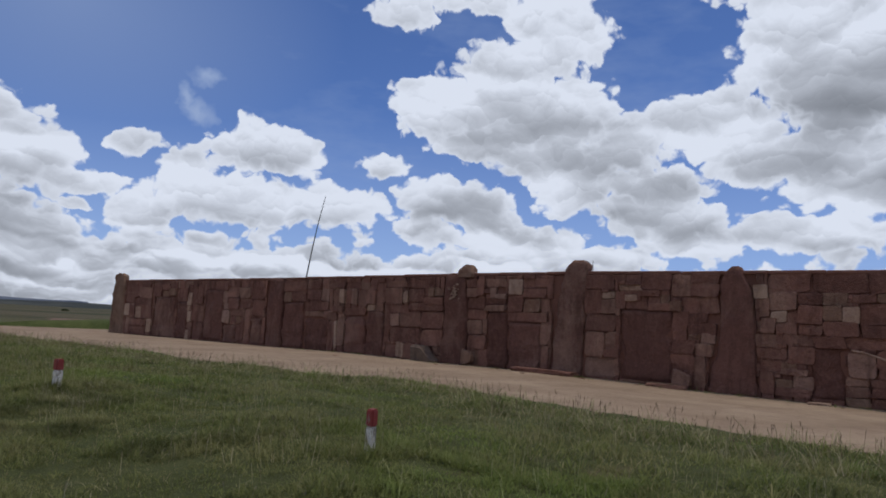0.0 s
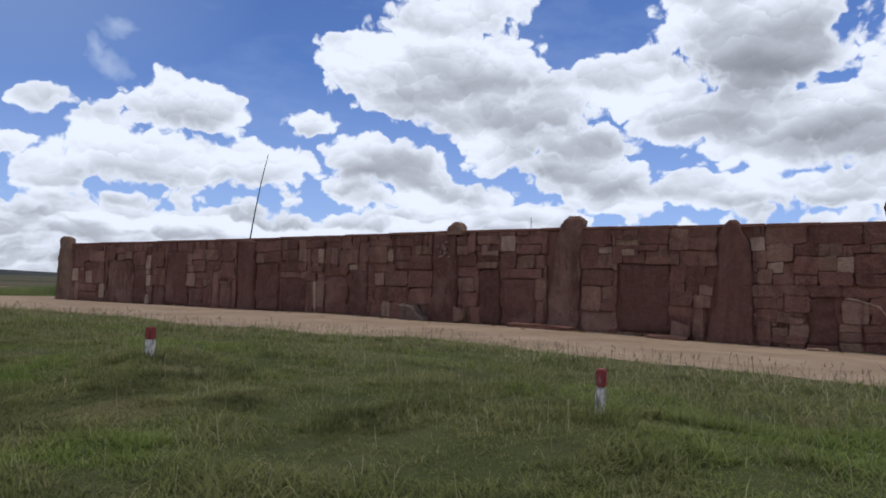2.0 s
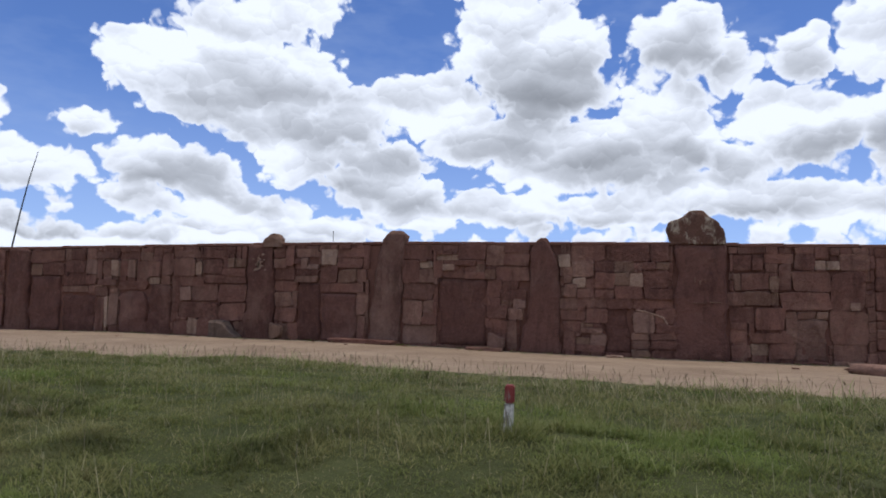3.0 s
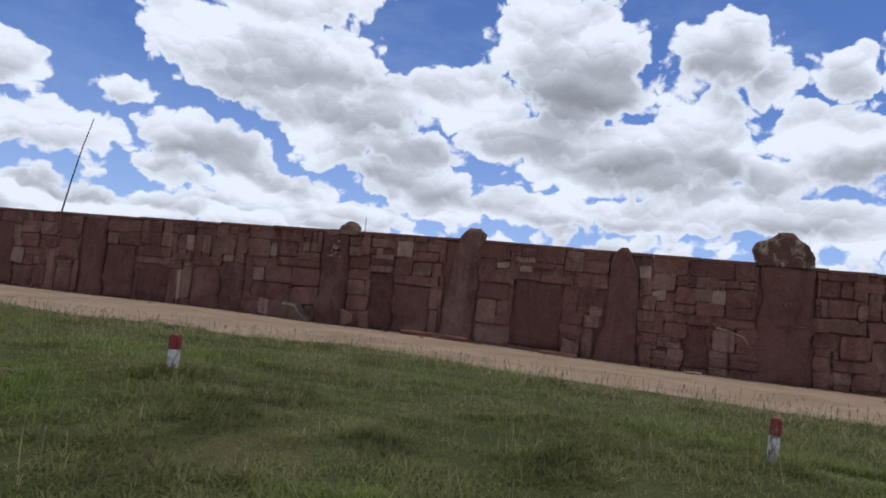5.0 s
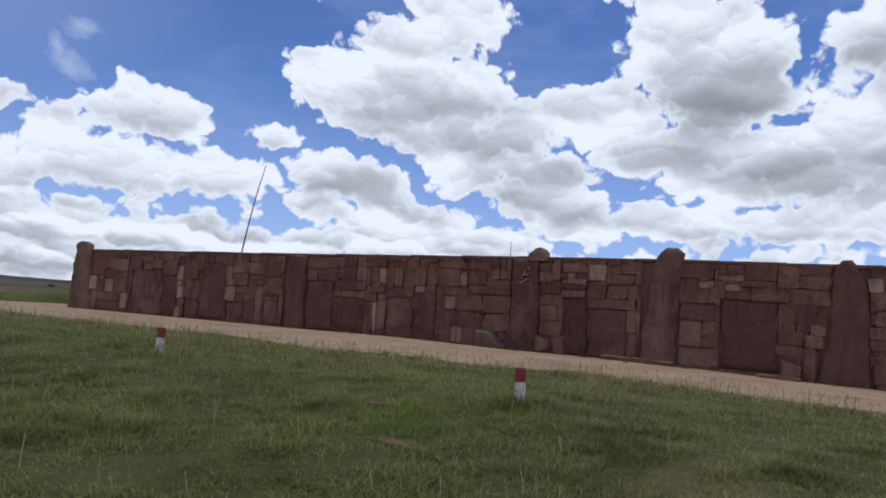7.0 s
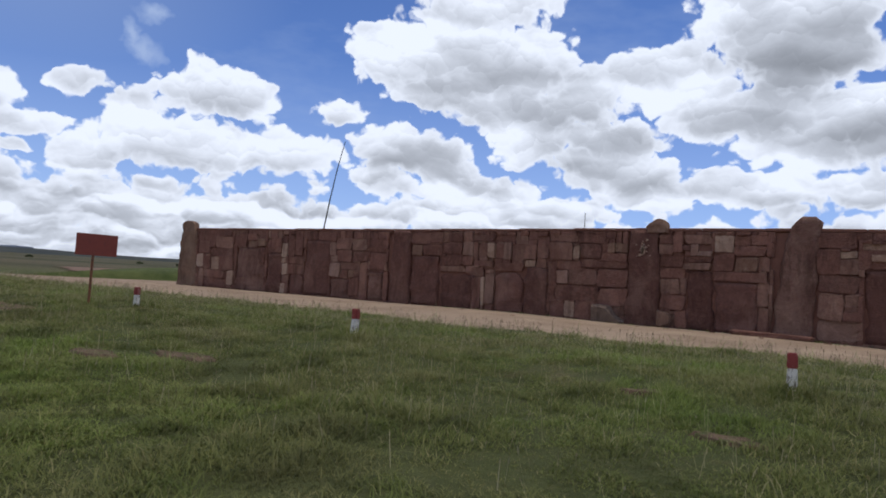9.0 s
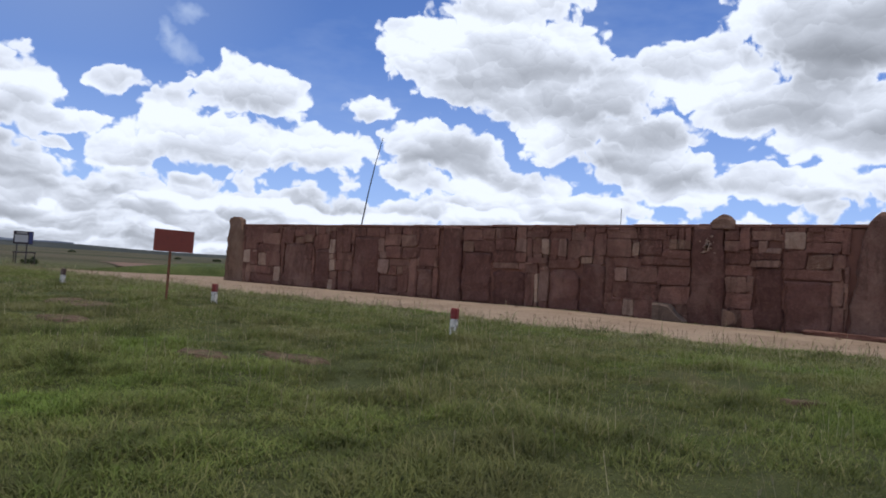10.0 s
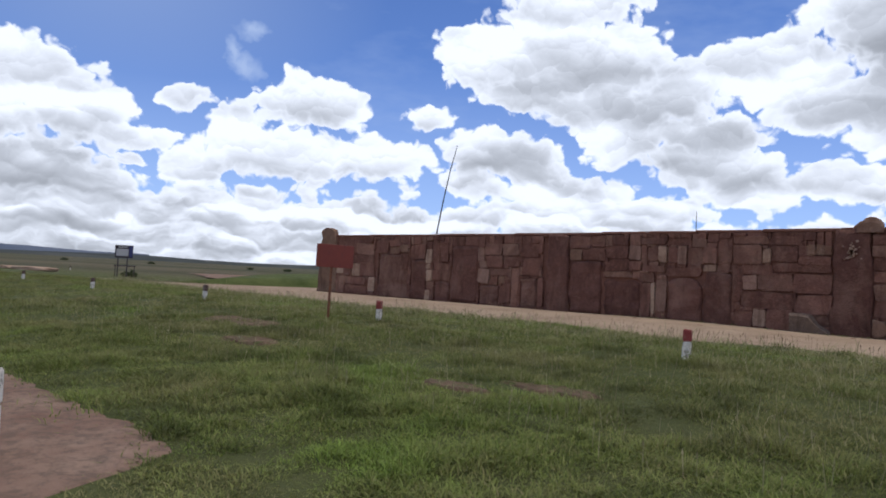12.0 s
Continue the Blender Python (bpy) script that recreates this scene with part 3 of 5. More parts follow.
BARE = ((-18.9, 5.15, 0.85, 0.3), (-19.6, 4.3, 0.5, 0.25), (-25.0, 4.8, 0.8, 0.4), (-11.6, 5.8, 0.4, 0.16), (-28.1, 6.55, 1.6, 0.6), (-12.9, 7.5, 0.35, 0.2))
for k, (px, py, prx, pry) in enumerate(BARE):
    bare_patch(px, py, prx, pry, k + 1.5)

# ---- far hills ----


def ridge(name, dist, az0, az1, height, material, label, seed):
    bm = bmesh.new()
    rows = []
    for k in range(90):
        a = radians(az0 + (az1 - az0) * k / 89)
        h = height(az0 + (az1 - az0) * k / 89) * dist * (1 + 0.12 * noise.noise(Vector((k * 0.12, seed, 0))) + 0.05 * noise.noise(Vector((k * 0.5, seed, 9))))
        row = []
        for d, f in ((0, 0.0), (150, 0.45), (330, 0.85), (480, 1.0), (800, 0.3), (1000, 0.0)):
            r = dist + d
            row.append(bm.verts.new((math.sin(a) * r, math.cos(a) * r, max(h, 0.2) * f * (1 + d / dist) - 2)))
        rows.append(row)
    for a, b in zip(rows, rows[1:]):
        for k in range(5):
            bm.faces.new((a[k], a[k + 1], b[k + 1], b[k]))
    bmesh.ops.recalc_face_normals(bm, faces=bm.faces)
    ob = new(name, to_mesh(name, bm, material))
    for p in ob.data.polygons:
        p.use_smooth = True
    return tagged(ob, label, "hills", kind="structure")


ridge("backdrop", 2700, -110, -40, lambda a: 0.0062 + 0.0012 * math.sin(a * 0.35) - 0.003 * max(0, (a + 52) / 12), M_HILL, "low grey-green hills along the horizon", 1.0)
ridge("backdrop", 3300, -118, -66, lambda a: 0.009 + 0.0006 * max(0, -a - 70), M_BLUEHILL, "distant blue-grey mountain ridge", 2.0)

# ---- the wall ----
wall = None
xs = np.arange(WALL_L, WALL_R + 0.01, 0.8)
bm = bmesh.new()
rows = []
for x in xs:
    zt = float(wall_top(x)) - 0.16
    rows.append([bm.verts.new(p) for p in ((x, W + 0.1, -0.3), (x, W + 0.1, zt), (x, W + 1.3, zt), (x, W + 1.3, -0.3))])
for a, b in zip(rows, rows[1:]):
    for k in range(4):
        bm.faces.new((a[k], a[(k + 1) % 4], b[(k + 1) % 4], b[k]))
bm.faces.new(rows[0]), bm.faces.new(rows[-1][::-1])
bmesh.ops.recalc_face_normals(bm, faces=bm.faces)
wall = new("wall_south", to_mesh("wall_south", bm, M_MUD))
tagged(wall, "long ancient red sandstone wall of upright monoliths with fitted stone infill", "stone wall", kind="structure")


def monolith(name, x0, x1, z0, z1, seed, proud=0.1, cap=0.0, waist=0.0, flare=0.0, material=None, lean=0.0, cut=0.0, depth=0.5, head=1.0, rough=1.0, sides=(), label=""):
    """An upright stone: rings of a rounded oblong, worn and lumpy. cap: height of the rounded head; waist, flare: metres
    taken off or added to the half width at the middle and the foot; cut: how far one shoulder is broken off;
    sides: heights with the two edges there, for a stone of its own outline."""
    bm = bmesh.new()
    cx, hw = (x0 + x1) / 2, (x1 - x0) / 2
    levels = [z0 + (z1 - cap - z0) * k / 15 for k in range(16)]
    if sides:
        levels = [z0 + (z1 - z0) * k / 23 for k in range(24)]
    levels += [z1 - cap + cap * f for f in ((0.35, 0.7, 0.9, 1.0) if cap else (0.03 / max(z1 - z0, 0.2),))]
    rings = []
    for k, z in enumerate(levels):
        u = (z - z0) / (z1 - z0)
        w = hw - waist * math.sin(math.pi * min(1, u)) + flare * (1 - u) ** 2
        d = depth
        y_front = W - proud
        c = cx + lean * u
        neck = min(1.0, max(0.0, (z - (z1 - cap - 0.55)) / 0.5)) if cap else 0.0
        w *= 1 - (1 - head) * neck
        c += cut * neck
        if sides:
            lo = float(np.interp(z, [q[0] for q in sides], [q[1] for q in sides]))
            hi = float(np.interp(z, [q[0] for q in sides], [q[2] for q in sides]))
            c, w = (lo + hi) / 2, max((hi - lo) / 2, 0.05)
            y_front += 0.1 * max(0.0, (z - z1 + 0.5) / 0.5) ** 2
        if cap and z > z1 - cap:
            f = (z - (z1 - cap)) / cap
            w *= math.sqrt(max(0.02, 1 - f * f * 0.8))
            y_front += 0.12 * f * f
            d -= 0.2 * f * f
        elif not cap and k >= len(levels) - 1:
            w -= 0.03
            y_front += 0.03
        ring = []
        for sx, sy in ((-1, 0.3), (-0.94, 0.06), (-0.8, 0), (-0.35, 0), (0.1, 0), (0.5, 0), (0.82, 0), (0.95, 0.07), (1, 0.3), (1, 1), (0, 1), (-1, 1)):
            p = Vector((c + sx * w, y_front + sy * d, z))
            n = lumpy(p, 1.1, 0.11 * rough, seed) + lumpy(p, 2.6, 0.1 * rough, seed) + lumpy(p, 7.0, 0.03 * rough, seed)
            ring.append(bm.verts.new(p + Vector((n.x * 1.3, n.y, n.z * (0.5 if k else 0)))))
        rings.append(ring)
    for a, b in zip(rings, rings[1:]):
        for k in range(12):
            bm.faces.new((a[k], a[(k + 1) % 12], b[(k + 1) % 12], b[k]))
    bm.faces.new(rings[0][::-1]), bm.faces.new(rings[-1])
    bmesh.ops.recalc_face_normals(bm, faces=bm.faces)
    ob = part(name, bm, material or M_PILLAR, wall, label)
    for p in ob.data.polygons:
        p.use_smooth = True
    return ob


taken = []                                  # oblongs of the face that are filled by set stones


def pillar(x0, x1, z0, z1, seed, **kw):
    taken.append((x0 - 0.09, x1 + 0.09, z0 - 0.3, min(z1, 5.2)))
    return monolith("pillar", x0, x1, z0 - 0.25, z1, seed, **kw)


def slab(x0, x1, z0, z1, seed, proud=0.06, **kw):
    taken.append((x0 - 0.02, x1 + 0.02, z0, z1 + 0.02))
    return monolith("slab", x0, x1, z0, z1, seed, proud=proud, **kw)


def unit_stone(seed):
    """A roughly squared stone one metre each way: a worn, uneven outline, rounded edges and a pillowed face."""
    rnd = random.Random(seed)
    bm = bmesh.new()
    lean = [rnd.uniform(-0.045, 0.045) for _ in range(6)]
    outline = []
    for px, pz in ((-0.5, -0.4), (-0.42, -0.5), (0.05, -0.5), (0.43, -0.5), (0.5, -0.4), (0.5, 0.05), (0.5, 0.41), (0.42, 0.5), (-0.05, 0.5), (-0.43, 0.5), (-0.5, 0.4), (-0.5, -0.03)):
        worn = 1.015 - abs(rnd.gauss(0, 0.035))
        outline.append(((px + lean[0] * pz * 2) * worn, (pz + lean[1] * px * 2) * worn))
    rings = []
    for y, f in ((0.5, 1.0), (-0.455, 1.0), (-0.49, 0.975), (-0.5, 0.7)):
        ring = []
        for px, pz in outline:
            out = y + (lean[2] * px + lean[3] * pz) * 1.6 * (y < 0) + rnd.uniform(-0.02, 0.02) * (y < -0.4)
            ring.append(bm.verts.new((px * f, out, pz * f)))
        rings.append(ring)
    n = len(outline)
    for a, b in zip(rings, rings[1:]):
        for k in range(n):
            bm.faces.new((a[k], a[(k + 1) % n], b[(k + 1) % n], b[k]))
    mid = bm.verts.new((rnd.uniform(-0.15, 0.15), -0.5 + rnd.uniform(-0.05, 0.02), rnd.uniform(-0.15, 0.15)))
    for k in range(n):
        bm.faces.new((rings[-1][k], rings[-1][(k + 1) % n], mid))
    bmesh.ops.recalc_face_normals(bm, faces=bm.faces)
    return bm


UNITS = {}
for mat in (M_STONE, M_PALE, M_OCHRE, M_GREY):
    UNITS[mat.name] = [to_mesh("stone", unit_stone(s), mat) for s in range(24)]
pick = random.Random(5)


def stone(x0, x1, z0, z1, proud=None, mat=M_STONE, fixed=True):
    if fixed:
        taken.append((x0, x1, z0, z1))
        x0, x1, z0, z1 = x0 - 0.02, x1 + 0.02, z0 - 0.018, z1 + 0.018
    gap = 0.004
    ob = new("stone", pick.choice(UNITS[mat.name]))
    ob.parent = wall
    ob.location = ((x0 + x1) / 2, W + 0.2 - (pick.choice((-0.01, 0.02, 0.03, 0.05, 0.09, 0.13)) + pick.uniform(0, 0.02) if proud is None else proud), (z0 + z1) / 2)
    ob.rotation_euler = (pick.uniform(-0.03, 0.03), pick.uniform(-0.025, 0.025), pick.uniform(-0.04, 0.04))
    ob.scale = (x1 - x0 - gap, 0.4, z1 - z0 - gap)
    return ob


# uprights, from the far corner on
pillar(-57.75, -55.9, 0.0, 5.1, 1, proud=0.16, cap=0.5, flare=0.28, waist=-0.05, head=0.85, cut=-0.2, material=M_CORNER, label="corner monolith with a rounded head")
slab(-50.87, -47.85, 0.00, 3.10, 40, proud=0.04)
slab(-47.53, -46.01, 0.03, 2.79, 41, proud=0.07)
slab(-45.20, -43.87, 0.11, 1.37, 42, cap=0.2, proud=0.05)
slab(-43.73, -41.50, 0.15, 3.78, 43, proud=0.02)
slab(-41.26, -39.69, 0.12, 1.35, 44, cap=0.15, proud=0.06)
slab(-38.09, -36.87, 0.19, 1.89, 45, proud=0.06)
slab(-34.55, -32.64, 0.12, 3.04, 46, proud=0.05)
slab(-32.51, -30.32, 0.08, 2.14, 47, proud=-0.01, cap=0.25)
slab(-28.76, -27.03, 0.16, 2.32, 48, proud=0.07, cap=0.4)
slab(-26.93, -25.64, 0.03, 2.68, 49, proud=0.1, cap=0.12)
slab(-18.47, -17.32, 0.09, 2.86, 50, proud=0.02)
slab(-17.23, -15.45, 0.13, 2.35, 51, proud=0.1)
pillar(-36.11, -34.70, 0.1, 4.55, 6, proud=0.2, cap=0.2)
pillar(-21.3, -19.85, 0.1, 4.7, 13, proud=0.14, flare=0.2, label="monolith that carries a small ochre head stone")
monolith("head_stone", -20.7, -19.45, 4.6, 5.28, 33, proud=0.2, rough=0.8, material=M_OCHRE, sides=((4.6, -20.55, -19.45), (4.85, -20.62, -19.47), (5.05, -20.3, -19.5), (5.2, -20.1, -19.65), (5.28, -19.95, -19.8)), label="small pointed ochre head stone")
pillar(-14.75, -13.15, 0.25, 5.4, 16, proud=0.12, rough=0.8, sides=((0, -14.85, -13.3), (2.5, -14.6, -13.2), (4.4, -14.42, -13.1), (4.9, -14.25, -13.02), (5.22, -13.95, -13.04), (5.4, -13.78, -13.35)), label="dark monolith with a broken head above the coping")
slab(-11.45, -9.15, 0.15, 3.12, 17, proud=-0.02)
pillar(-7.6, -6.0, 0.1, 5.0, 18, proud=0.12, rough=0.7, sides=((0, -7.72, -5.87), (1.5, -7.42, -5.9), (2.5, -7.32, -5.92), (4.2, -7.22, -6.02), (4.5, -7.17, -6.25), (4.85, -7.02, -6.42), (5.0, -6.85, -6.55)))
slab(-4.05, -2.98, 0.1, 1.98, 19, proud=-0.02)
pillar(-1.15, 0.85, 0.0, 4.75, 20, proud=0.14, flare=0.12, waist=0.06, label="broad monolith that carries a rough head stone")
slab(3.29, 4.54, 0.0, 1.68, 21, proud=-0.05)
pillar(7.0, 9.6, 0.0, 4.25, 22, proud=0.1)
pillar(12.3, 13.9, 0.0, 4.9, 23, proud=0.1)
monolith("head_stone", -1.4, 0.8, 4.68, 6.12, 31, proud=0.22, rough=0.9, material=M_HEAD, depth=0.8, sides=((4.68, -1.34, 0.84), (5.0, -1.38, 0.8), (5.3, -1.4, 0.74), (5.62, -1.4, 0.5), (5.7, -1.32, 0.42), (5.76, -1.05, 0.36), (5.95, -0.75, 0.17), (6.12, -0.42, -0.02)), label="rough weathered head stone with pale lichen")

# stones of the bays from the far corner to the dark monolith
stone(-55.67, -54.91, 1.58, 2.55, None, M_PALE)
stone(-53.92, -52.99, 1.42, 2.36, None, M_PALE)
stone(-52.00, -51.30, 0.33, 1.38, None, M_PALE)
stone(-55.62, -53.70, 3.54, 4.15)
stone(-55.52, -54.21, 2.66, 3.44)
stone(-53.52, -51.56, 3.08, 3.93)
stone(-53.96, -51.47, 2.48, 3.03)
stone(-54.74, -54.06, 1.41, 2.41)
stone(-55.43, -54.81, 0.10, 1.45)
stone(-54.70, -52.17, 0.81, 1.33)
stone(-54.62, -52.10, 0.22, 0.73)
stone(-52.85, -51.37, 1.44, 2.37)
stone(-51.13, -49.83, 3.23, 4.15)
stone(-49.74, -48.71, 3.72, 4.17)
stone(-49.67, -48.71, 3.23, 3.64, None, M_OCHRE)
stone(-48.55, -47.79, 3.31, 3.83, None, M_OCHRE)
stone(-47.64, -46.17, 2.87, 3.86)
stone(-48.50, -47.80, 2.10, 3.22)
stone(-46.07, -45.58, 2.60, 3.54, None, M_PALE)
stone(-46.00, -45.61, 2.20, 2.52, None, M_PALE)
stone(-45.98, -45.49, 1.39, 2.13, None, M_PALE)
stone(-45.91, -45.36, 0.84, 1.31)
stone(-46.06, -45.56, 0.09, 0.75, None, M_PALE)
stone(-45.49, -44.84, 2.70, 3.87)
stone(-44.73, -44.04, 2.73, 3.89)
stone(-45.39, -43.95, 2.18, 2.64)
stone(-45.32, -43.98, 1.45, 2.10)
stone(-41.48, -40.99, 2.86, 3.71, None, M_GREY)
stone(-41.31, -40.78, 2.43, 2.83, None, M_GREY)
stone(-41.34, -40.47, 1.48, 2.36, None, M_GREY)
stone(-40.93, -39.55, 3.27, 4.00)
stone(-40.70, -39.47, 2.48, 3.20)
stone(-40.39, -38.94, 1.99, 2.42)
stone(-39.73, -39.31, 1.49, 1.92, None, M_OCHRE)
stone(-40.34, -39.82, 1.49, 1.89)
stone(-39.45, -38.26, 3.25, 3.96)
stone(-39.37, -38.10, 2.54, 3.18)
stone(-38.77, -38.23, 0.42, 2.47)
stone(-38.07, -36.80, 3.16, 4.00)
stone(-37.97, -36.70, 2.05, 3.09)
stone(-39.55, -38.77, 0.30, 1.44)
stone(-36.78, -36.44, 0.23, 1.94)
stone(-36.13, -35.21, 3.91, 4.59, None, M_GREY)
stone(-34.64, -33.92, 3.08, 3.68, None, M_OCHRE)
stone(-34.70, -33.35, 3.76, 4.42)
stone(-33.84, -32.41, 3.13, 3.72)
stone(-33.29, -32.45, 4.06, 4.45)
stone(-32.43, -30.81, 2.23, 2.52, None, M_GREY)
stone(-32.27, -31.09, 3.25, 3.90)
stone(-32.21, -31.03, 2.58, 3.19)
stone(-31.01, -30.37, 3.17, 3.93, None, M_GREY)
stone(-30.29, -30.01, 2.94, 3.94)
stone(-29.94, -29.39, 3.21, 3.87)
stone(-29.32, -28.91, 3.11, 3.91, None, M_PALE)
stone(-30.96, -30.28, 2.64, 3.11)
stone(-30.19, -28.99, 2.60, 2.90)
stone(-30.37, -29.57, 2.04, 2.51)
stone(-29.42, -28.88, 0.53, 2.21, None, M_GREY)
stone(-30.20, -29.75, 0.27, 1.98)
stone(-29.68, -29.51, 0.40, 2.00, None, M_PALE)
stone(-28.90, -27.10, 2.41, 2.83)
stone(-28.84, -28.37, 3.08, 3.87)
stone(-28.30, -27.88, 3.04, 3.95, None, M_GREY)
stone(-27.60, -26.89, 3.92, 4.33, None, M_GREY)
stone(-26.96, -26.39, 2.72, 3.02, None, M_PALE)
stone(-27.80, -27.06, 3.01, 3.85)
stone(-27.00, -26.34, 3.08, 3.87)
stone(-26.30, -25.66, 3.14, 4.31)
stone(-26.33, -25.78, 2.67, 3.04)
stone(-28.86, -27.67, 4.00, 4.37)
stone(-30.35, -28.93, 4.02, 4.39)
stone(-25.55, -24.29, 3.13, 4.02)
stone(-24.22, -23.91, 3.23, 3.85, None, M_PALE)
stone(-25.60, -24.02, 4.08, 4.45)
stone(-23.90, -22.51, 4.05, 4.44)
stone(-23.86, -22.74, 3.27, 3.96)
stone(-22.70, -22.40, 3.57, 4.01)
stone(-22.35, -22.05, 3.59, 4.05, None, M_OCHRE)
stone(-22.00, -21.71, 3.60, 4.06, None, M_OCHRE)
stone(-21.66, -21.39, 3.62, 3.99, None, M_OCHRE)
stone(-22.67, -21.39, 3.16, 3.54)
stone(-25.07, -24.48, 1.91, 2.56, None, M_GREY)
stone(-25.62, -25.14, 1.78, 3.02)
stone(-25.11, -23.81, 2.64, 3.07)
stone(-24.42, -22.93, 1.90, 2.63)
stone(-23.75, -21.37, 2.81, 3.19)
stone(-22.87, -21.35, 1.85, 2.72)
stone(-24.59, -24.05, 0.21, 0.97, None, M_PALE)
stone(-25.21, -22.88, 1.06, 1.82)
stone(-25.45, -24.65, 0.09, 0.91)
stone(-23.98, -22.79, 0.14, 1.03)
stone(-22.75, -21.32, 0.94, 1.77)
stone(-19.81, -19.23, 4.09, 4.48)
stone(-19.17, -18.77, 3.67, 4.49)
stone(-19.83, -19.20, 3.57, 4.04)
stone(-19.80, -18.72, 2.99, 3.53)
stone(-19.76, -18.64, 2.48, 2.92)
stone(-18.69, -17.50, 4.12, 4.52)
stone(-18.63, -17.45, 3.26, 3.51)
stone(-18.66, -17.48, 2.91, 3.18, None, M_GREY)
stone(-19.72, -18.84, 1.70, 2.39)
stone(-19.68, -18.56, 0.99, 1.66)
stone(-18.79, -18.56, 1.75, 2.46)
stone(-19.58, -19.03, 0.15, 0.87, None, M_OCHRE)
stone(-18.98, -18.47, 0.12, 0.93)
stone(-17.31, -16.53, 3.76, 4.50, None, M_PALE)
stone(-16.50, -15.82, 4.09, 4.52)
stone(-15.78, -15.14, 4.11, 4.54)
stone(-16.47, -15.18, 3.62, 4.05)
stone(-17.35, -16.48, 2.88, 3.66)
stone(-16.39, -15.49, 2.91, 3.51, None, M_OCHRE)
stone(-15.45, -14.99, 2.98, 3.55)
stone(-17.31, -15.12, 2.44, 2.85)
stone(-15.44, -15.02, 1.39, 2.43)
stone(-15.38, -15.00, 0.28, 1.34)
# the bays from the dark monolith on
stone(-13.20, -11.75, 4.05, 4.68)
stone(-11.55, -10.54, 4.01, 4.24, None, M_PALE)
stone(-11.22, -10.71, 3.54, 3.80, None, M_PALE)
stone(-10.67, -9.69, 3.75, 3.98)
stone(-11.70, -11.25, 3.17, 3.98)
stone(-11.21, -10.26, 3.21, 3.52)
stone(-10.54, -9.26, 4.01, 4.73)
stone(-9.69, -9.30, 3.45, 3.83, None, M_OCHRE)
stone(-10.21, -9.27, 3.17, 3.45)
stone(-9.24, -8.80, 3.15, 3.56, None, M_OCHRE)
stone(-9.21, -8.41, 3.76, 4.70)
stone(-8.41, -7.30, 4.32, 4.70)
stone(-8.40, -7.29, 3.77, 4.30)
stone(-8.78, -7.31, 3.08, 3.74)
stone(-9.15, -8.54, 2.32, 3.13)
stone(-8.51, -7.75, 2.71, 3.06)
stone(-8.51, -7.42, 2.23, 2.69)
stone(-8.50, -8.02, 2.00, 2.20, None, M_OCHRE)
stone(-7.97, -7.44, 1.87, 2.29, None, M_GREY)
stone(-9.13, -8.22, 1.42, 1.97)
stone(-8.19, -7.54, 1.37, 1.84)
stone(-9.23, -8.23, 0.99, 1.37)
stone(-9.14, -8.86, 0.36, 0.96)
stone(-8.20, -7.80, 0.10, 1.34)
stone(-13.18, -12.35, 2.95, 4.00)
stone(-12.33, -11.76, 3.64, 3.90, None, M_PALE)
stone(-12.32, -11.70, 2.96, 3.58)
stone(-13.09, -11.68, 2.18, 2.90)
stone(-12.15, -11.66, 1.62, 2.13, None, M_GREY)
stone(-13.07, -12.19, 1.03, 2.12)
stone(-13.09, -11.66, 0.16, 0.99, None, M_GREY)
stone(-5.98, -5.51, 3.73, 4.25, None, M_PALE)
stone(-5.78, -5.44, 3.04, 3.71)
stone(-5.39, -4.86, 2.83, 3.24, None, M_PALE)
stone(-5.49, -4.03, 3.98, 4.72)
stone(-5.42, -4.50, 3.29, 3.96)
stone(-4.83, -4.45, 2.42, 3.20)
stone(-4.43, -3.65, 3.52, 3.91)
stone(-4.43, -3.63, 2.79, 3.47)
stone(-3.61, -2.82, 3.50, 3.96, None, M_OCHRE)
stone(-3.61, -3.00, 2.95, 3.46, None, M_OCHRE)
stone(-2.98, -2.47, 2.86, 3.46, None, M_PALE)
stone(-3.98, -2.17, 3.99, 4.71)
stone(-2.45, -1.95, 3.63, 3.92)
stone(-2.45, -1.45, 2.83, 3.59)
stone(-2.12, -1.40, 3.97, 4.71)
stone(-1.90, -1.40, 3.64, 3.92, None, M_OCHRE)
stone(-5.72, -5.22, 2.40, 2.97)
stone(-5.19, -4.50, 2.39, 2.78)
stone(-5.19, -4.59, 2.03, 2.37)
stone(-5.92, -5.21, 1.87, 2.35)
stone(-5.89, -4.83, 1.43, 1.82)
stone(-4.57, -3.96, 1.97, 2.38)
stone(-4.78, -3.93, 1.31, 1.92)
stone(-5.81, -5.04, 0.95, 1.38)
stone(-5.02, -4.50, 1.11, 1.28, None, M_OCHRE)
stone(-5.02, -4.12, 0.88, 1.09)
stone(-4.61, -3.98, 0.36, 0.84, None, M_GREY)
stone(-5.23, -4.66, 0.38, 0.67, None, M_OCHRE)
stone(-5.73, -5.28, 0.12, 0.90)
stone(-5.23, -4.02, 0.08, 0.37)
stone(-4.41, -3.65, 2.41, 2.75)
stone(-3.61, -2.50, 2.40, 2.90)
stone(-3.91, -2.91, 1.96, 2.37)
stone(-2.87, -1.14, 1.97, 2.37)
stone(-2.84, -2.00, 0.97, 1.80, None, M_GREY)
stone(-2.91, -2.23, 0.66, 0.94)
stone(-2.18, -1.15, 0.69, 0.92)
stone(-2.87, -2.19, 0.28, 0.61)
stone(-2.14, -1.11, 0.32, 0.64)
stone(-2.91, -2.19, -0.05, 0.23, None, M_OCHRE)
stone(-2.14, -1.11, -0.03, 0.27)
stone(-1.91, -1.11, 0.95, 1.30)
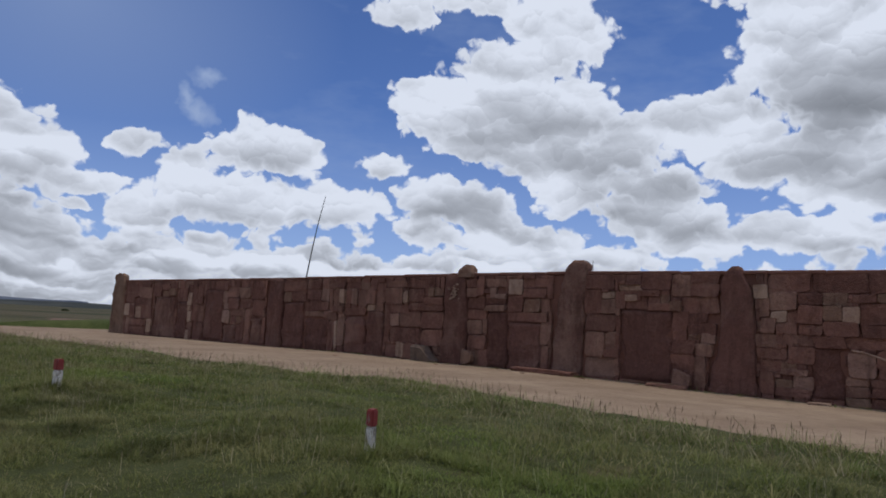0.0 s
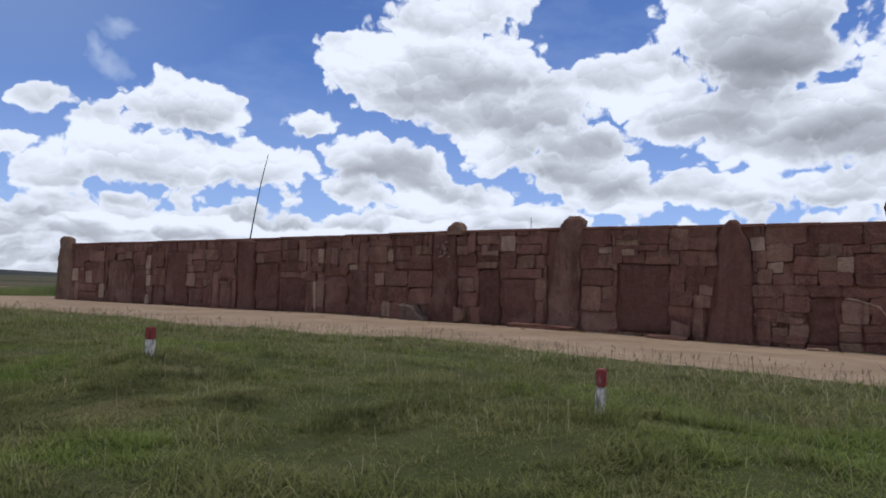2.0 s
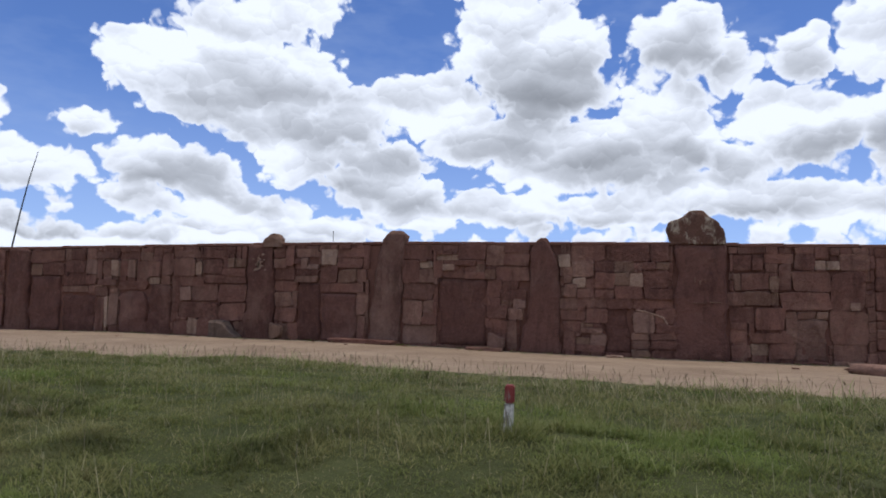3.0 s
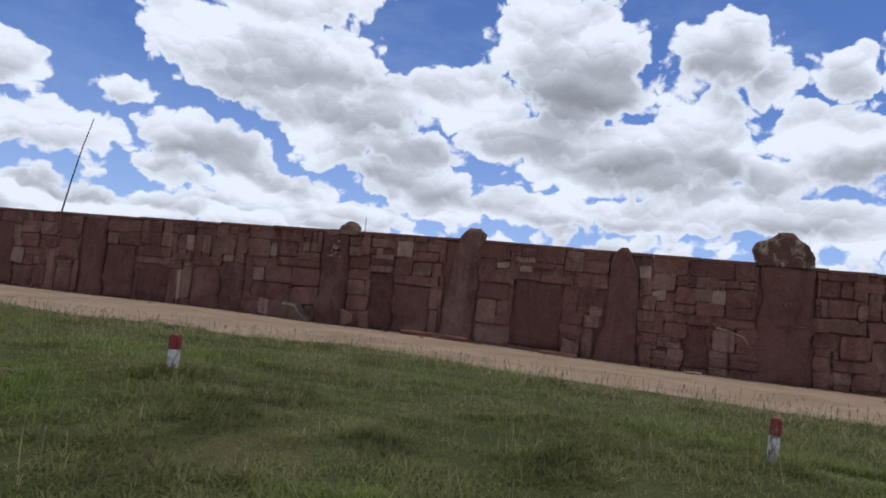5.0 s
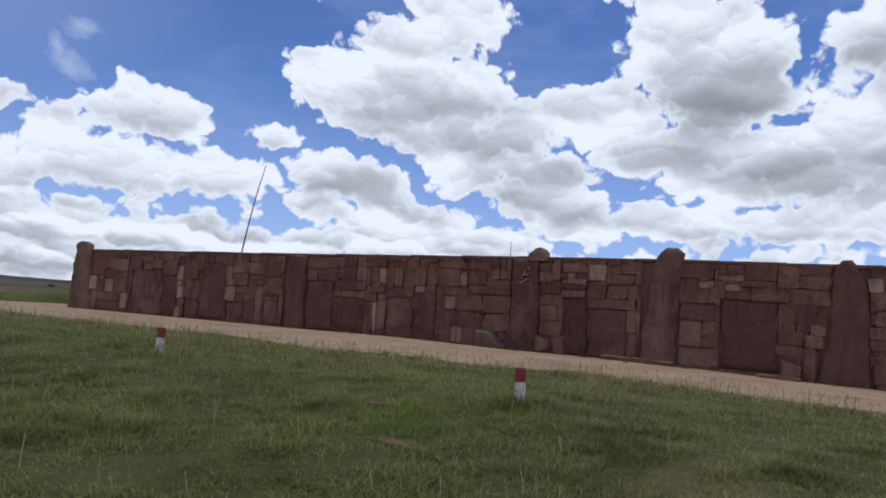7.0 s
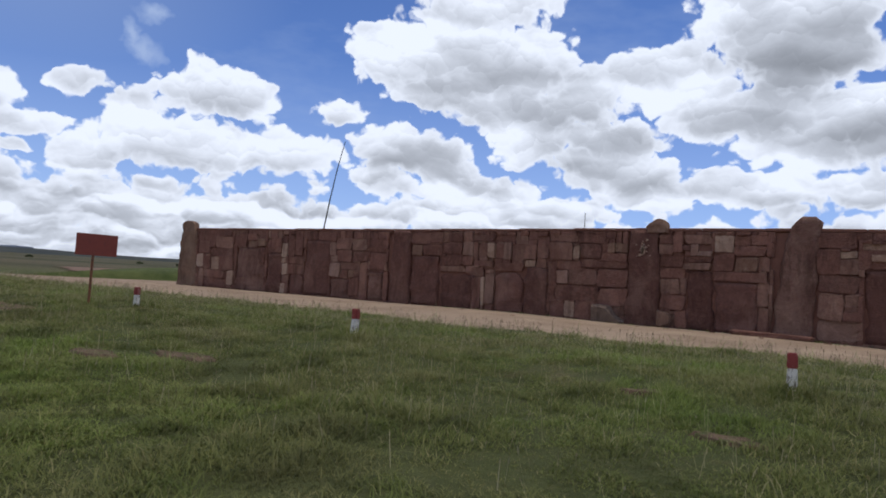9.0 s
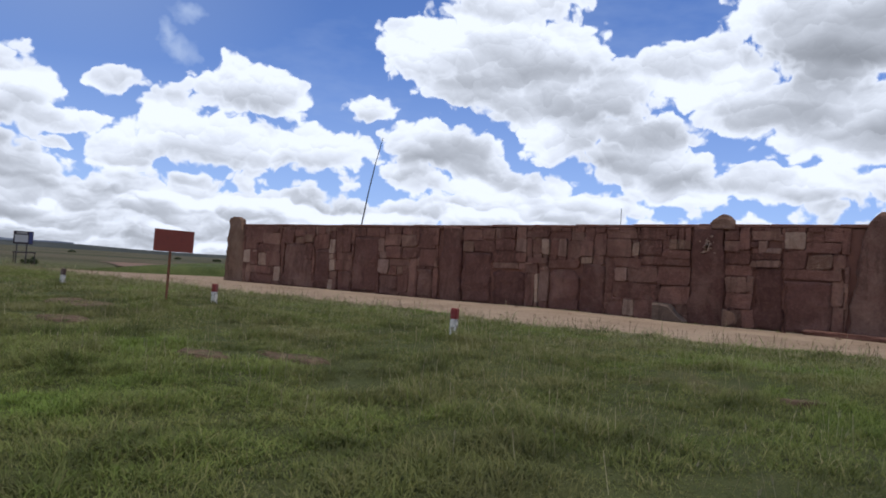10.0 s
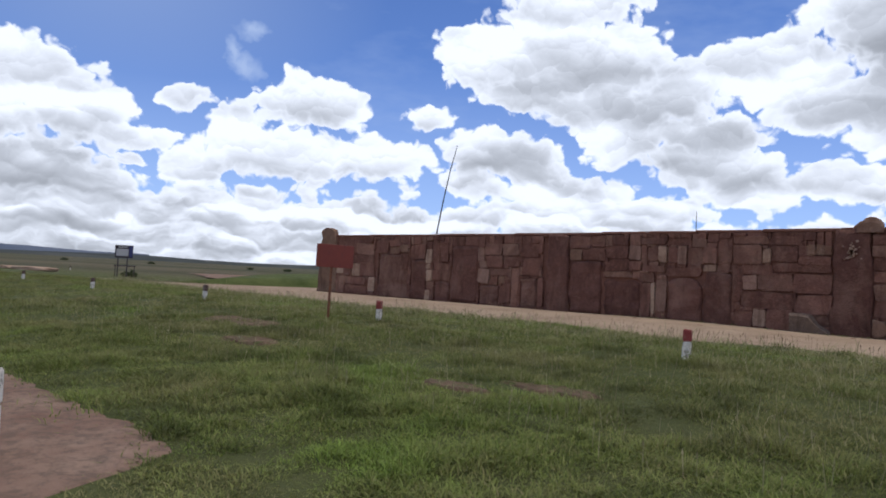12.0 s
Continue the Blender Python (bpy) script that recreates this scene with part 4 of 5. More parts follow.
stone(-1.96, -1.13, 1.35, 1.94)
stone(-2.40, -1.27, 2.40, 2.80)
stone(1.08, 1.79, 3.64, 4.24)
stone(1.83, 2.21, 3.64, 4.10)
stone(2.26, 3.34, 3.92, 4.29)
stone(1.14, 1.35, 2.80, 3.47, None, M_OCHRE)
stone(1.39, 2.43, 2.84, 3.50)
stone(2.47, 2.78, 2.85, 3.37, None, M_OCHRE)
stone(1.53, 2.48, 2.22, 2.75, None, M_OCHRE)
stone(0.85, 1.49, 2.18, 2.71)
stone(2.52, 2.77, 2.23, 2.73, None, M_OCHRE)
stone(0.93, 1.86, 1.48, 2.14)
stone(1.90, 3.00, 1.24, 2.10)
stone(0.98, 1.59, 0.61, 1.20)
stone(1.66, 3.23, 0.72, 1.08)
stone(1.01, 1.69, 0.09, 0.57)
stone(1.75, 2.36, 0.21, 0.64, None, M_OCHRE)
stone(2.40, 3.34, 0.09, 0.67)
stone(2.85, 4.64, 2.06, 2.75)
stone(4.69, 5.87, 2.07, 3.60)
stone(4.15, 4.53, 3.68, 4.02, None, M_PALE)
stone(4.57, 4.97, 3.68, 4.00, None, M_PALE)
stone(3.28, 4.66, 2.80, 3.59)
stone(3.40, 4.11, 3.65, 4.29)
stone(5.02, 6.06, 3.65, 4.29)
stone(5.35, 5.66, 2.08, 2.36, None, M_PALE)
stone(4.61, 5.95, 0.75, 2.03)
stone(4.71, 5.88, 0.08, 0.71)
stone(2.83, 3.24, 2.83, 3.88)
stone(3.04, 3.42, 0.75, 1.98)
# round the niche
stone(-18.36, -18.04, 3.56, 4.06, 0.1, M_GREY)
stone(-18.00, -17.46, 3.55, 3.75, 0.12, M_GREY)
taken.append((-18.02, -17.52, 3.77, 4.03))    # an empty niche
taken.append((-36.53, -36.15, 0.2, 4.4))     # deep upright cracks
taken.append((-51.39, -51.02, 0.3, 4.2))


def cut_away(r, hole):
    """What is left of an oblong when another is taken out of it."""
    x0, x1, z0, z1 = r
    a0, a1, b0, b1 = hole
    if a0 >= x1 or a1 <= x0 or b0 >= z1 or b1 <= z0:
        return [r]
    out = []
    if a0 > x0:
        out.append((x0, a0, z0, z1))
    if a1 < x1:
        out.append((a1, x1, z0, z1))
    m0, m1 = max(x0, a0), min(x1, a1)
    if b0 > z0:
        out.append((m0, m1, z0, b0))
    if b1 < z1:
        out.append((m0, m1, b1, z1))
    return out


infill = []
rnd = random.Random(21)
x = WALL_L + 0.3
while x < WALL_R - 0.2:
    bay = min(rnd.uniform(1.4, 3.2), WALL_R - x)
    z = float(crown(x)) - 0.1
    top = float(wall_top(x + bay / 2)) - 0.15
    while z < top - 0.1:
        big = 1.55 if x < -31 else 1.0
        h = min(rnd.choice((0.28, 0.36, 0.42, 0.5, 0.62, 0.75)) * rnd.uniform(0.9, 1.1) * big, top - z)
        if top - z - h < 0.2:
            h = top - z
        a = x
        while a < x + bay - 0.01:
            w = rnd.uniform(0.45, 1.35) * (1.2 if h > 0.5 else 0.9)
            if x + bay - a - w < 0.35:
                w = x + bay - a
            infill.append((a, a + w, z, z + h))
            a += w
        z += h
    x += bay
for hole in taken:
    infill = [q for r in infill for q in cut_away(r, hole)]
infill = [r for r in infill if r[1] - r[0] > 0.1 and r[3] - r[2] > 0.09]

# the coping: a dark course of long stones along the top
x = WALL_L + 1.6
rnd = random.Random(4)
while x < WALL_R:
    w = min(rnd.uniform(1.6, 3.4), WALL_R - x)
    zt = float(wall_top(x + w / 2)) + rnd.uniform(-0.015, 0.015)
    bm = box(bmesh.new(), x, x + w - 0.01, W - 0.03 - rnd.uniform(0, 0.03), W + 1.36, zt - 0.15, zt, 0.03)
    for v in bm.verts:
        v.co += lumpy(v.co, 2.0, 0.02, 3)
    part("coping_stone", bm, M_MUD, wall)
    x += w

# ---- bollards along the edge of the lawn ----


def bollard(x, y, seed, top=0.5, half=0.06, lean=(0, 0), cap_mat=None):
    z = float(ground_z(x, y))
    thing = new("bollard")
    thing.matrix_world = pose(x, y, z, lean[0], lean[1], seed * 2.0)
    split = top * 0.62
    for name, z0, z1, g, mat, lab in (("post", -0.12, split, 0.0, M_WHITE, "worn white painted concrete post"),
                                      ("cap", split, top, 0.004, cap_mat or M_RED, "" if cap_mat else "red painted top band")):
        bm = box(bmesh.new(), -half - g, half + g, -half - g, half + g, z0, z1, 0.014, 2)
        for v in bm.verts:
            f = 1.06 - 0.12 * (v.co.z / top)
            v.co.x *= f
            v.co.y *= f
            v.co += lumpy(v.co, 9.0, 0.005, seed)
        part(name, bm, mat, thing, lab)
    return tagged(thing, "short square concrete bollard with dark faded top on the turf" if cap_mat else "short square concrete bollard with red top on the turf", "bollard", "bollards along the lawn")


for k, (bx, by, ln) in enumerate(((2.6, 8.6, (0, 0)), (-4.4, 8.69, (1, 2)), (-11.36, 8.4, (0, -1)), (-18.48, 8.43, (0, 1)), (-25.6, 8.49, (1, 0)),
                                  (-33.27, 8.36, (0, 2)), (-41.0, 8.0, (2, 0)), (-49.2, 8.0, (0, 1)), (-104.0, 28.6, (0, 0)))):
    bollard(bx, by, k + 1, top=0.47 if k == 1 else 0.4 if k in (6, 7) else 0.49, half=0.046 if k == 1 else 0.058, lean=ln, cap_mat=M_FADED if k > 4 else None)
near_post = bollard(-20.0, -0.42, 11, top=0.68, half=0.05, cap_mat=M_WHITE)
tagged(near_post, "slim white painted post beside the earth track", "post")

# ---- signs ----
sign = new("sign")
sign.matrix_world = pose(-26.66, 7.9, float(ground_z(-26.66, 7.9)), 0, 0.5, 78)
bm = box(bmesh.new(), -0.42, 0.53, -0.012, 0.012, 1.22, 1.75, 0.004)
board = part("board", bm, M_SIGN, sign, "back of a plain rust-red sheet board")
for zz in (1.3, 1.66):
    part("batten", box(bmesh.new(), -0.38, 0.49, 0.012, 0.035, zz - 0.02, zz + 0.02, 0.004), M_RUST, board)
for zz in (1.3, 1.66):
    part("bolt", tube(bmesh.new(), [(0, -0.03, zz), (0, -0.012, zz)], [0.012, 0.012], 6), M_RUST, board)
part("post", tube(bmesh.new(), [(0, 0.05, -0.2), (0, 0.05, 0.6), (0, 0.05, 1.7)], [0.032] * 3, 10), M_RUST, sign, "rusted steel post")
tagged(sign, "rust-red metal sign board on one steel post in the turf", "sign")

far_sign = new("information_board")
far_sign.matrix_world = pose(-76.67, 23.72, float(ground_z(-76.67, 23.72)), 0, 0, 68)
far_panel = part("board", box(bmesh.new(), -0.75, 0.75, -0.04, 0.04, 1.75, 2.9, 0.02), M_BOARD, far_sign, "dark framed board")
part("panel", box(bmesh.new(), -0.64, 0.36, -0.055, -0.042, 1.92, 2.56, 0.004), M_PANEL, far_panel, "pale printed panel")
part("panel", box(bmesh.new(), 0.42, 0.7, -0.055, -0.042, 1.82, 2.84, 0.004), M_BLUE, far_panel, "blue printed strip")
for zz in (2.7, 2.8):
    part("heading", box(bmesh.new(), -0.5, 0.25, -0.05, -0.042, zz - 0.03, zz + 0.03), M_PANEL, far_panel)
for px in (-0.45, 0.3):
    part("post", tube(bmesh.new(), [(px, 0, -0.2), (px, 0, 1.0), (px, 0, 2.9 if px < 1 else 1.9)], [0.05] * 3, 8), M_BOARD, far_sign, "dark timber post")
tagged(far_sign, "dark information board on timber posts beyond the path", "sign board")

stand = new("timber_stand")
stand.matrix_world = pose(-77.7, 24.3, float(ground_z(-77.7, 24.3)), 0, 0, 68)
part("top", box(bmesh.new(), -0.9, 0.9, -0.3, 0.3, 0.98, 1.1, 0.02), M_BOARD, stand)
for px in (-0.8, 0.8):
    for py in (-0.22, 0.22):
        part("leg", box(bmesh.new(), px - 0.035, px + 0.035, py - 0.035, py + 0.035, -0.1, 0.978, 0.01), M_BOARD, stand)
tagged(stand, "low dark timber stand beside the information board", "stand")

# ---- poles behind the wall ----
bm = tube(bmesh.new(), [(-91.2, 79.5, -0.3), (-90.6, 79.5, 4), (-89.6, 79.5, 9), (-88.6, 79.5, 14), (-87.4, 79.5, 19), (-86.1, 79.5, 23.2)], [0.15, 0.14, 0.12, 0.1, 0.08, 0.05], 8)
pole = new("flagpole", to_mesh("flagpole", bm, M_POLE))
tagged(pole, "tall thin dark pole bent by the wind behind the wall", "pole")
bm = tube(bmesh.new(), [(-93.6, 200, -0.3), (-93.6, 200, 12), (-93.6, 200, 25.5)], [0.2, 0.16, 0.1], 6)
mast = new("mast", to_mesh("mast", bm, M_POLE))
tagged(mast, "thin dark mast far behind the wall", "mast")

# ---- stones lying by the wall ----


def boulder(name, x, y, sx, sy, sz, seed, mat, label, wedge=0.0, rz=0):
    bm = bmesh.new()
    bmesh.ops.create_icosphere(bm, subdivisions=3, radius=1.0)
    for v in bm.verts:
        p = v.co.copy()
        q = Vector((max(-0.75, min(0.75, p.x)) / 0.75, max(-0.7, min(0.7, p.y)) / 0.7, max(-0.6, min(0.6, p.z)) / 0.6))
        q += lumpy(p, 1.6, 0.16, seed) + lumpy(p, 5, 0.05, seed)
        q.z *= 1 - wedge * (q.x + 1) / 2
        v.co = Vector((q.x * sx, q.y * sy, q.z * sz))
    z0 = min(v.co.z for v in bm.verts)
    for v in bm.verts:
        v.co.z -= z0
    ob = new(name, to_mesh(name, bm, mat))
    ob.matrix_world = pose(x, y, float(ground_z(x, y)) - 0.04, 0, 0, rz)
    for p in ob.data.polygons:
        p.use_smooth = True
    return tagged(ob, label, "stone")


# a fallen wedge: upright on one side, flat on top, then a slope
bm = bmesh.new()
outline = ((-0.78, -0.1), (-0.74, 0.84), (-0.3, 0.86), (0.08, 0.8), (0.4, 0.42), (0.82, 0.1), (0.85, -0.1))
for i in range(5):
    for px, pz in outline:
        s = 1.0 if 0 < i < 4 else 0.93
        p = Vector((px * s, -0.3 + 0.15 * i, pz * s))
        bm.verts.new(p + lumpy(p, 2.5, 0.05, 3))
bm.verts.ensure_lookup_table()
for i in range(4):
    for k in range(7):
        bm.faces.new([bm.verts[v] for v in (i * 7 + k, i * 7 + (k + 1) % 7, i * 7 + 7 + (k + 1) % 7, i * 7 + 7 + k)])
bm.faces.new([bm.verts[v] for v in range(7)][::-1]), bm.faces.new([bm.verts[28 + v] for v in range(7)])
bmesh.ops.recalc_face_normals(bm, faces=bm.faces)
wedge = new("fallen_stone", to_mesh("fallen_stone", bm, M_WEDGE))
wedge.matrix_world = pose(-22.1, 30.95, float(ground_z(-22.1, 30.95)), 8, 0, 0)
tagged(wedge, "grey-brown fallen wedge of stone leaning at the wall's foot", "stone")
boulder("fallen_stone", -14.7, 30.6, 1.6, 0.45, 0.13, 4, M_STONE, "low flat stone at the wall's foot", 0.3)
boulder("fallen_stone", -9.1, 30.7, 0.8, 0.35, 0.1, 5, M_STONE, "low flat stone at the wall's foot", 0.2)
boulder("fallen_stone", -3.6, 30.4, 0.35, 0.2, 0.07, 6, M_PALE, "small pale stone on the path")
boulder("kerb_slab", 5.85, 25.0, 2.6, 0.6, 0.17, 7, M_GREY, "long low pale stone slab lying on the path", 0.0, -46)

boulder("fallen_stone", -8.65, 31.15, 0.36, 0.16, 0.42, 8, M_GREY, "upright wedge stone propped at the wall's foot", 0.5)
boulder("fallen_stone", -19.4, 31.1, 0.3, 0.16, 0.42, 9, M_OCHRE, "upright wedge stone propped at the wall's foot", 0.45)
boulder("fallen_stone", -84.5, 18.9, 2.2, 0.9, 0.2, 10, M_PALE, "pale flat stones lying in the far turf", 0.2, 20)
boulder("fallen_stone", -88.5, 18.0, 1.6, 0.7, 0.16, 12, M_PALE, "pale flat stones lying in the far turf", 0.2, 5)
for k in range(26):
    r = random.Random(k)
    boulder("pebble", r.uniform(-40, 4), r.uniform(27.5, 31.0), r.uniform(0.05, 0.16), r.uniform(0.04, 0.1), r.uniform(0.02, 0.06), k + 40, M_STONE if k % 2 else M_GREY,
            "small loose stone on the sandy path", 0.2, r.uniform(0, 180))

# scratches on the broad monolith and a pale vein
for sx, sz, sw, sh in ((-0.5, 2.23, 0.55, 0.05), (0.18, 2.27, 0.45, 0.06), (-0.42, 3.1, 0.06, 0.3), (-0.25, 3.14, 0.12, 0.06), (-0.22, 3.0, 0.06, 0.22), (-0.02, 3.1, 0.07, 0.2)):
    part("scratch", box(bmesh.new(), sx, sx + sw, W - 0.2, W - 0.05, sz, sz + sh * 0.7, 0.01), M_OCHRE, wall)
part("vein", tube(bmesh.new(), [(-2.75, W - 0.1, 1.9), (-2.4, W - 0.1, 1.86), (-2.0, W - 0.11, 1.74), (-1.65, W - 0.11, 1.62), (-1.45, W - 0.11, 1.3)], [0.03, 0.045, 0.04, 0.05, 0.025], 6), M_PALE, wall)

# pale lichen on the monolith under the small head stone
bm = bmesh.new()
rnd = random.Random(3)
for _ in range(46):
    a, r = rnd.uniform(0, 6.283), abs(rnd.gauss(0, 0.22))
    c, size = Vector((-20.55 + r * math.cos(a), W - 0.27, 3.75 + r * 1.2 * math.sin(a))), rnd.uniform(0.02, 0.07)
    rim = [bm.verts.new(c + Vector((size * math.cos(k * 1.05) * rnd.uniform(0.6, 1.2), 0.0, size * math.sin(k * 1.05) * rnd.uniform(0.6, 1.2)))) for k in range(6)]
    root = [bm.verts.new(v.co + Vector((0, 0.12, 0))) for v in rim]
    bm.faces.new(rim)
    for k in range(6):
        bm.faces.new((rim[k], rim[(k + 1) % 6], root[(k + 1) % 6], root[k]))
part("lichen", bm, M_PALE, wall, "pale crust of lichen")

# far bushes
def bush(x, y, size, seed):
    rnd = random.Random(seed)
    bm = bmesh.new()
    for _ in range(120):
        a, r, h = rnd.uniform(0, 6.283), rnd.random() ** 0.5, rnd.random()
        c = Vector((math.cos(a) * r * size, math.sin(a) * r * size, 0.1 + h * size * 0.75 * (1 - 0.6 * r)))
        q = Euler((rnd.uniform(0, 6), rnd.uniform(0, 6), 0)).to_matrix()
        s = size * rnd.uniform(0.12, 0.24)
        vs = [bm.verts.new(c + q @ Vector(p) * s) for p in ((-1, -0.5, 0), (1, -0.4, 0.1), (0.7, 0.8, 0), (-0.5, 0.7, 0.2))]
        bm.faces.new(vs)
    thing = new("bush", to_mesh("bush", bm, M_BUSH))
    thing.location = (x, y, float(ground_z(x, y)))
    return tagged(thing, "dark green low bush in the far field", "bush", "far bushes")


for k, (az, d, s) in enumerate(((-58.5, 300, 1.3), (-55.5, 290, 1.6), (-51.5, 300, 1.4), (-66, 330, 1.5), (-72, 300, 1.4))):
    bush(-14 + d * math.sin(radians(az)), d * math.cos(radians(az)), s, k)

bush(-78.6, 25.2, 0.75, 20)

# ---- grass ----


def lattice(x, y, cell, seed):
    """Smooth value noise from 0 to 1 on a square lattice."""
    table = np.random.default_rng(seed).random((256, 256))
    u, v = x / cell + 500.0, y / cell + 500.0
    i, j = np.floor(u).astype(int), np.floor(v).astype(int)
    f, g = u - i, v - j
    f, g = f * f * (3 - 2 * f), g * g * (3 - 2 * g)
    i, j = i % 255, j % 255
    return (table[i, j] * (1 - f) + table[i + 1, j] * f) * (1 - g) + (table[i, j + 1] * (1 - f) + table[i + 1, j + 1] * f) * g


def blades(name, rng, xs, ys, n, per, height, width, spread_r, material, label, keep=None):
    """Tufts of bent blades, two quads and a tip each, scattered over a stretch of ground."""
    cx, cy = rng.uniform(xs[0], xs[1], n), rng.uniform(ys[0], ys[1], n)
    if n > 10000:                           # tufts gather in clumps, with thin places between
        thin = rng.random(n) < 0.45 + 1.3 * lattice(cx, cy, 0.42, 5) * lattice(cx, cy, 1.7, 6) + 0.35 * lattice(cx, cy, 0.18, 9)
        cx, cy = cx[thin], cy[thin]
    if keep is not None:
        ok = keep(cx, cy)
        cx, cy = cx[ok], cy[ok]
    m = len(cx) * per
    tall = np.repeat(rng.uniform(0.6, 1.3, len(cx)), per)
    ox, oy = rng.normal(0, spread_r, m), rng.normal(0, spread_r, m)
    bx, by = np.repeat(cx, per) + ox, np.repeat(cy, per) + oy
    bz = ground_z(bx, by) - 0.01
    ang = np.arctan2(oy, ox) + rng.normal(0, 0.8, m)
    lush = lattice(bx, by, 0.9, 1) * 0.5 + lattice(bx, by, 0.35, 2) * 0.5
    hgt = height * tall * rng.uniform(0.5, 1.2, m) * (0.2 + 2.6 * lush * lush)
    bend = hgt * rng.uniform(0.4, 1.7, m)
    wid = width * rng.uniform(0.7, 1.3, m)
    dx, dy = np.cos(ang), np.sin(ang)
    face = ang + np.pi / 2 + rng.normal(0, 0.4, m)
    sx, sy = np.cos(face) * wid / 2, np.sin(face) * wid / 2
    v = np.zeros((m, 5, 3))
    for k, (u, s) in enumerate(((0.0, 1), (0.0, -1), (0.6, -0.8), (0.6, 0.8), (1.0, 0))):
        v[:, k, 0] = bx + dx * bend * u * u + sx * s
        v[:, k, 1] = by + dy * bend * u * u + sy * s
        v[:, k, 2] = bz + hgt * (u - 0.3 * u * u * bend / hgt)
    base = (np.arange(m) * 5)[:, None]
    loops = np.concatenate((base + np.array([[0, 1, 2, 3]]), base + np.array([[3, 2, 4]])), 1).ravel()
    faces = np.tile(np.array([4, 3]), m)
    ob = new(name, raw_mesh(name, v.reshape(-1, 3), faces, loops, material))
    return tagged(ob, label, "grass", kind="stuff")


rng = np.random.default_rng(7)


def on_lawn(cx, cy):
    edge = np.array([path_near(float(v)) for v in cx])
    rim = 0.85 - 2.3 * np.clip(cx + 19.45, 0, 2) + rng.normal(-0.03, 0.16, len(cx))
    track = (cx < -18.4) & (cy < rim) & (cy > -1.75 + rng.normal(0, 0.15, len(cx))) & (rng.random(len(cx)) < 0.97)
    for px, py, prx, pry in BARE:
        track |= (((cx - px) / prx) ** 2 + ((cy - py) / pry) ** 2 < rng.uniform(0.3, 1.1, len(cx))) & (rng.random(len(cx)) < 0.8)
    return (cy < edge + rng.uniform(-0.6, 0.5, len(cx))) & ~track


def fresh(cx, cy):
    return on_lawn(cx, cy) & (rng.random(len(cx)) < 1.9 * lattice(cx, cy, 1.1, 21) - 0.25)


def fringe(cx, cy):
    edge = np.array([path_near(float(v)) for v in cx])
    return (cy < edge + 0.2) & (cy > edge - 4.5)


blades("grass", rng, (-30, 8), (0.5, 10), 92000, 6, 0.1, 0.0095, 0.05, M_BLADE, "short green lawn grass in tufts", on_lawn)
blades("grass", rng, (-60, 14), (9, 21.5), 62000, 5, 0.125, 0.015, 0.07, M_BLADE, "green lawn grass along the path", on_lawn)
blades("grass", rng, (-60, -28), (-3, 10), 28000, 5, 0.1, 0.015, 0.07, M_BLADE, "green lawn grass towards the fields", on_lawn)
blades("grass", rng, (-60, 14), (13, 21.3), 5200, 3, 0.36, 0.014, 0.05, M_STALK, "tall dry seed stalks along the path's edge", fringe)
blades("grass", rng, (-40, 10), (4, 15), 7000, 2, 0.17, 0.007, 0.03, M_STALK, "tall dry seed stalks over the lawn", on_lawn)
blades("grass", rng, (-29, -12), (-3.5, 0.6), 14000, 6, 0.085, 0.011, 0.05, M_BLADE, "short green lawn grass in tufts", on_lawn)
blades("grass", rng, (-26, -15.5), (0.2, 4.6), 13000, 6, 0.1, 0.011, 0.06, M_LUSH, "fresh bright green grass beside the earth track", fresh)
blades("grass", rng, (-31, 8), (29.6, 31.4), 500, 5, 0.12, 0.016, 0.06, M_BLADE, "weeds at the wall's foot")
for bx, by in ((2.6, 8.6), (-4.4, 8.69), (-11.36, 8.4), (-18.48, 8.43), (-25.6, 8.49), (-33.27, 8.36), (-26.66, 7.9)):
    blades("grass", rng, (bx - 0.3, bx + 0.3), (by - 0.35, by + 0.2), 80, 6, 0.2, 0.009, 0.05, M_BLADE, "longer grass round a bollard's foot")

blades("grass", rng, (-10.5, -9.3), (7.9, 8.25), 90, 4, 0.1, 0.009, 0.05, M_STALK, "lying swathe of dry straw in the lawn")
blades("grass", rng, (-19.7, -18.2), (5.35, 5.75), 110, 6, 0.2, 0.009, 0.05, M_BLADE, "rough dark tussock of longer grass")
blades("grass", rng, (-19.6, -18.3), (5.25, 5.5), 50, 4, 0.14, 0.008, 0.05, M_STALK, "dry straw on a tussock")



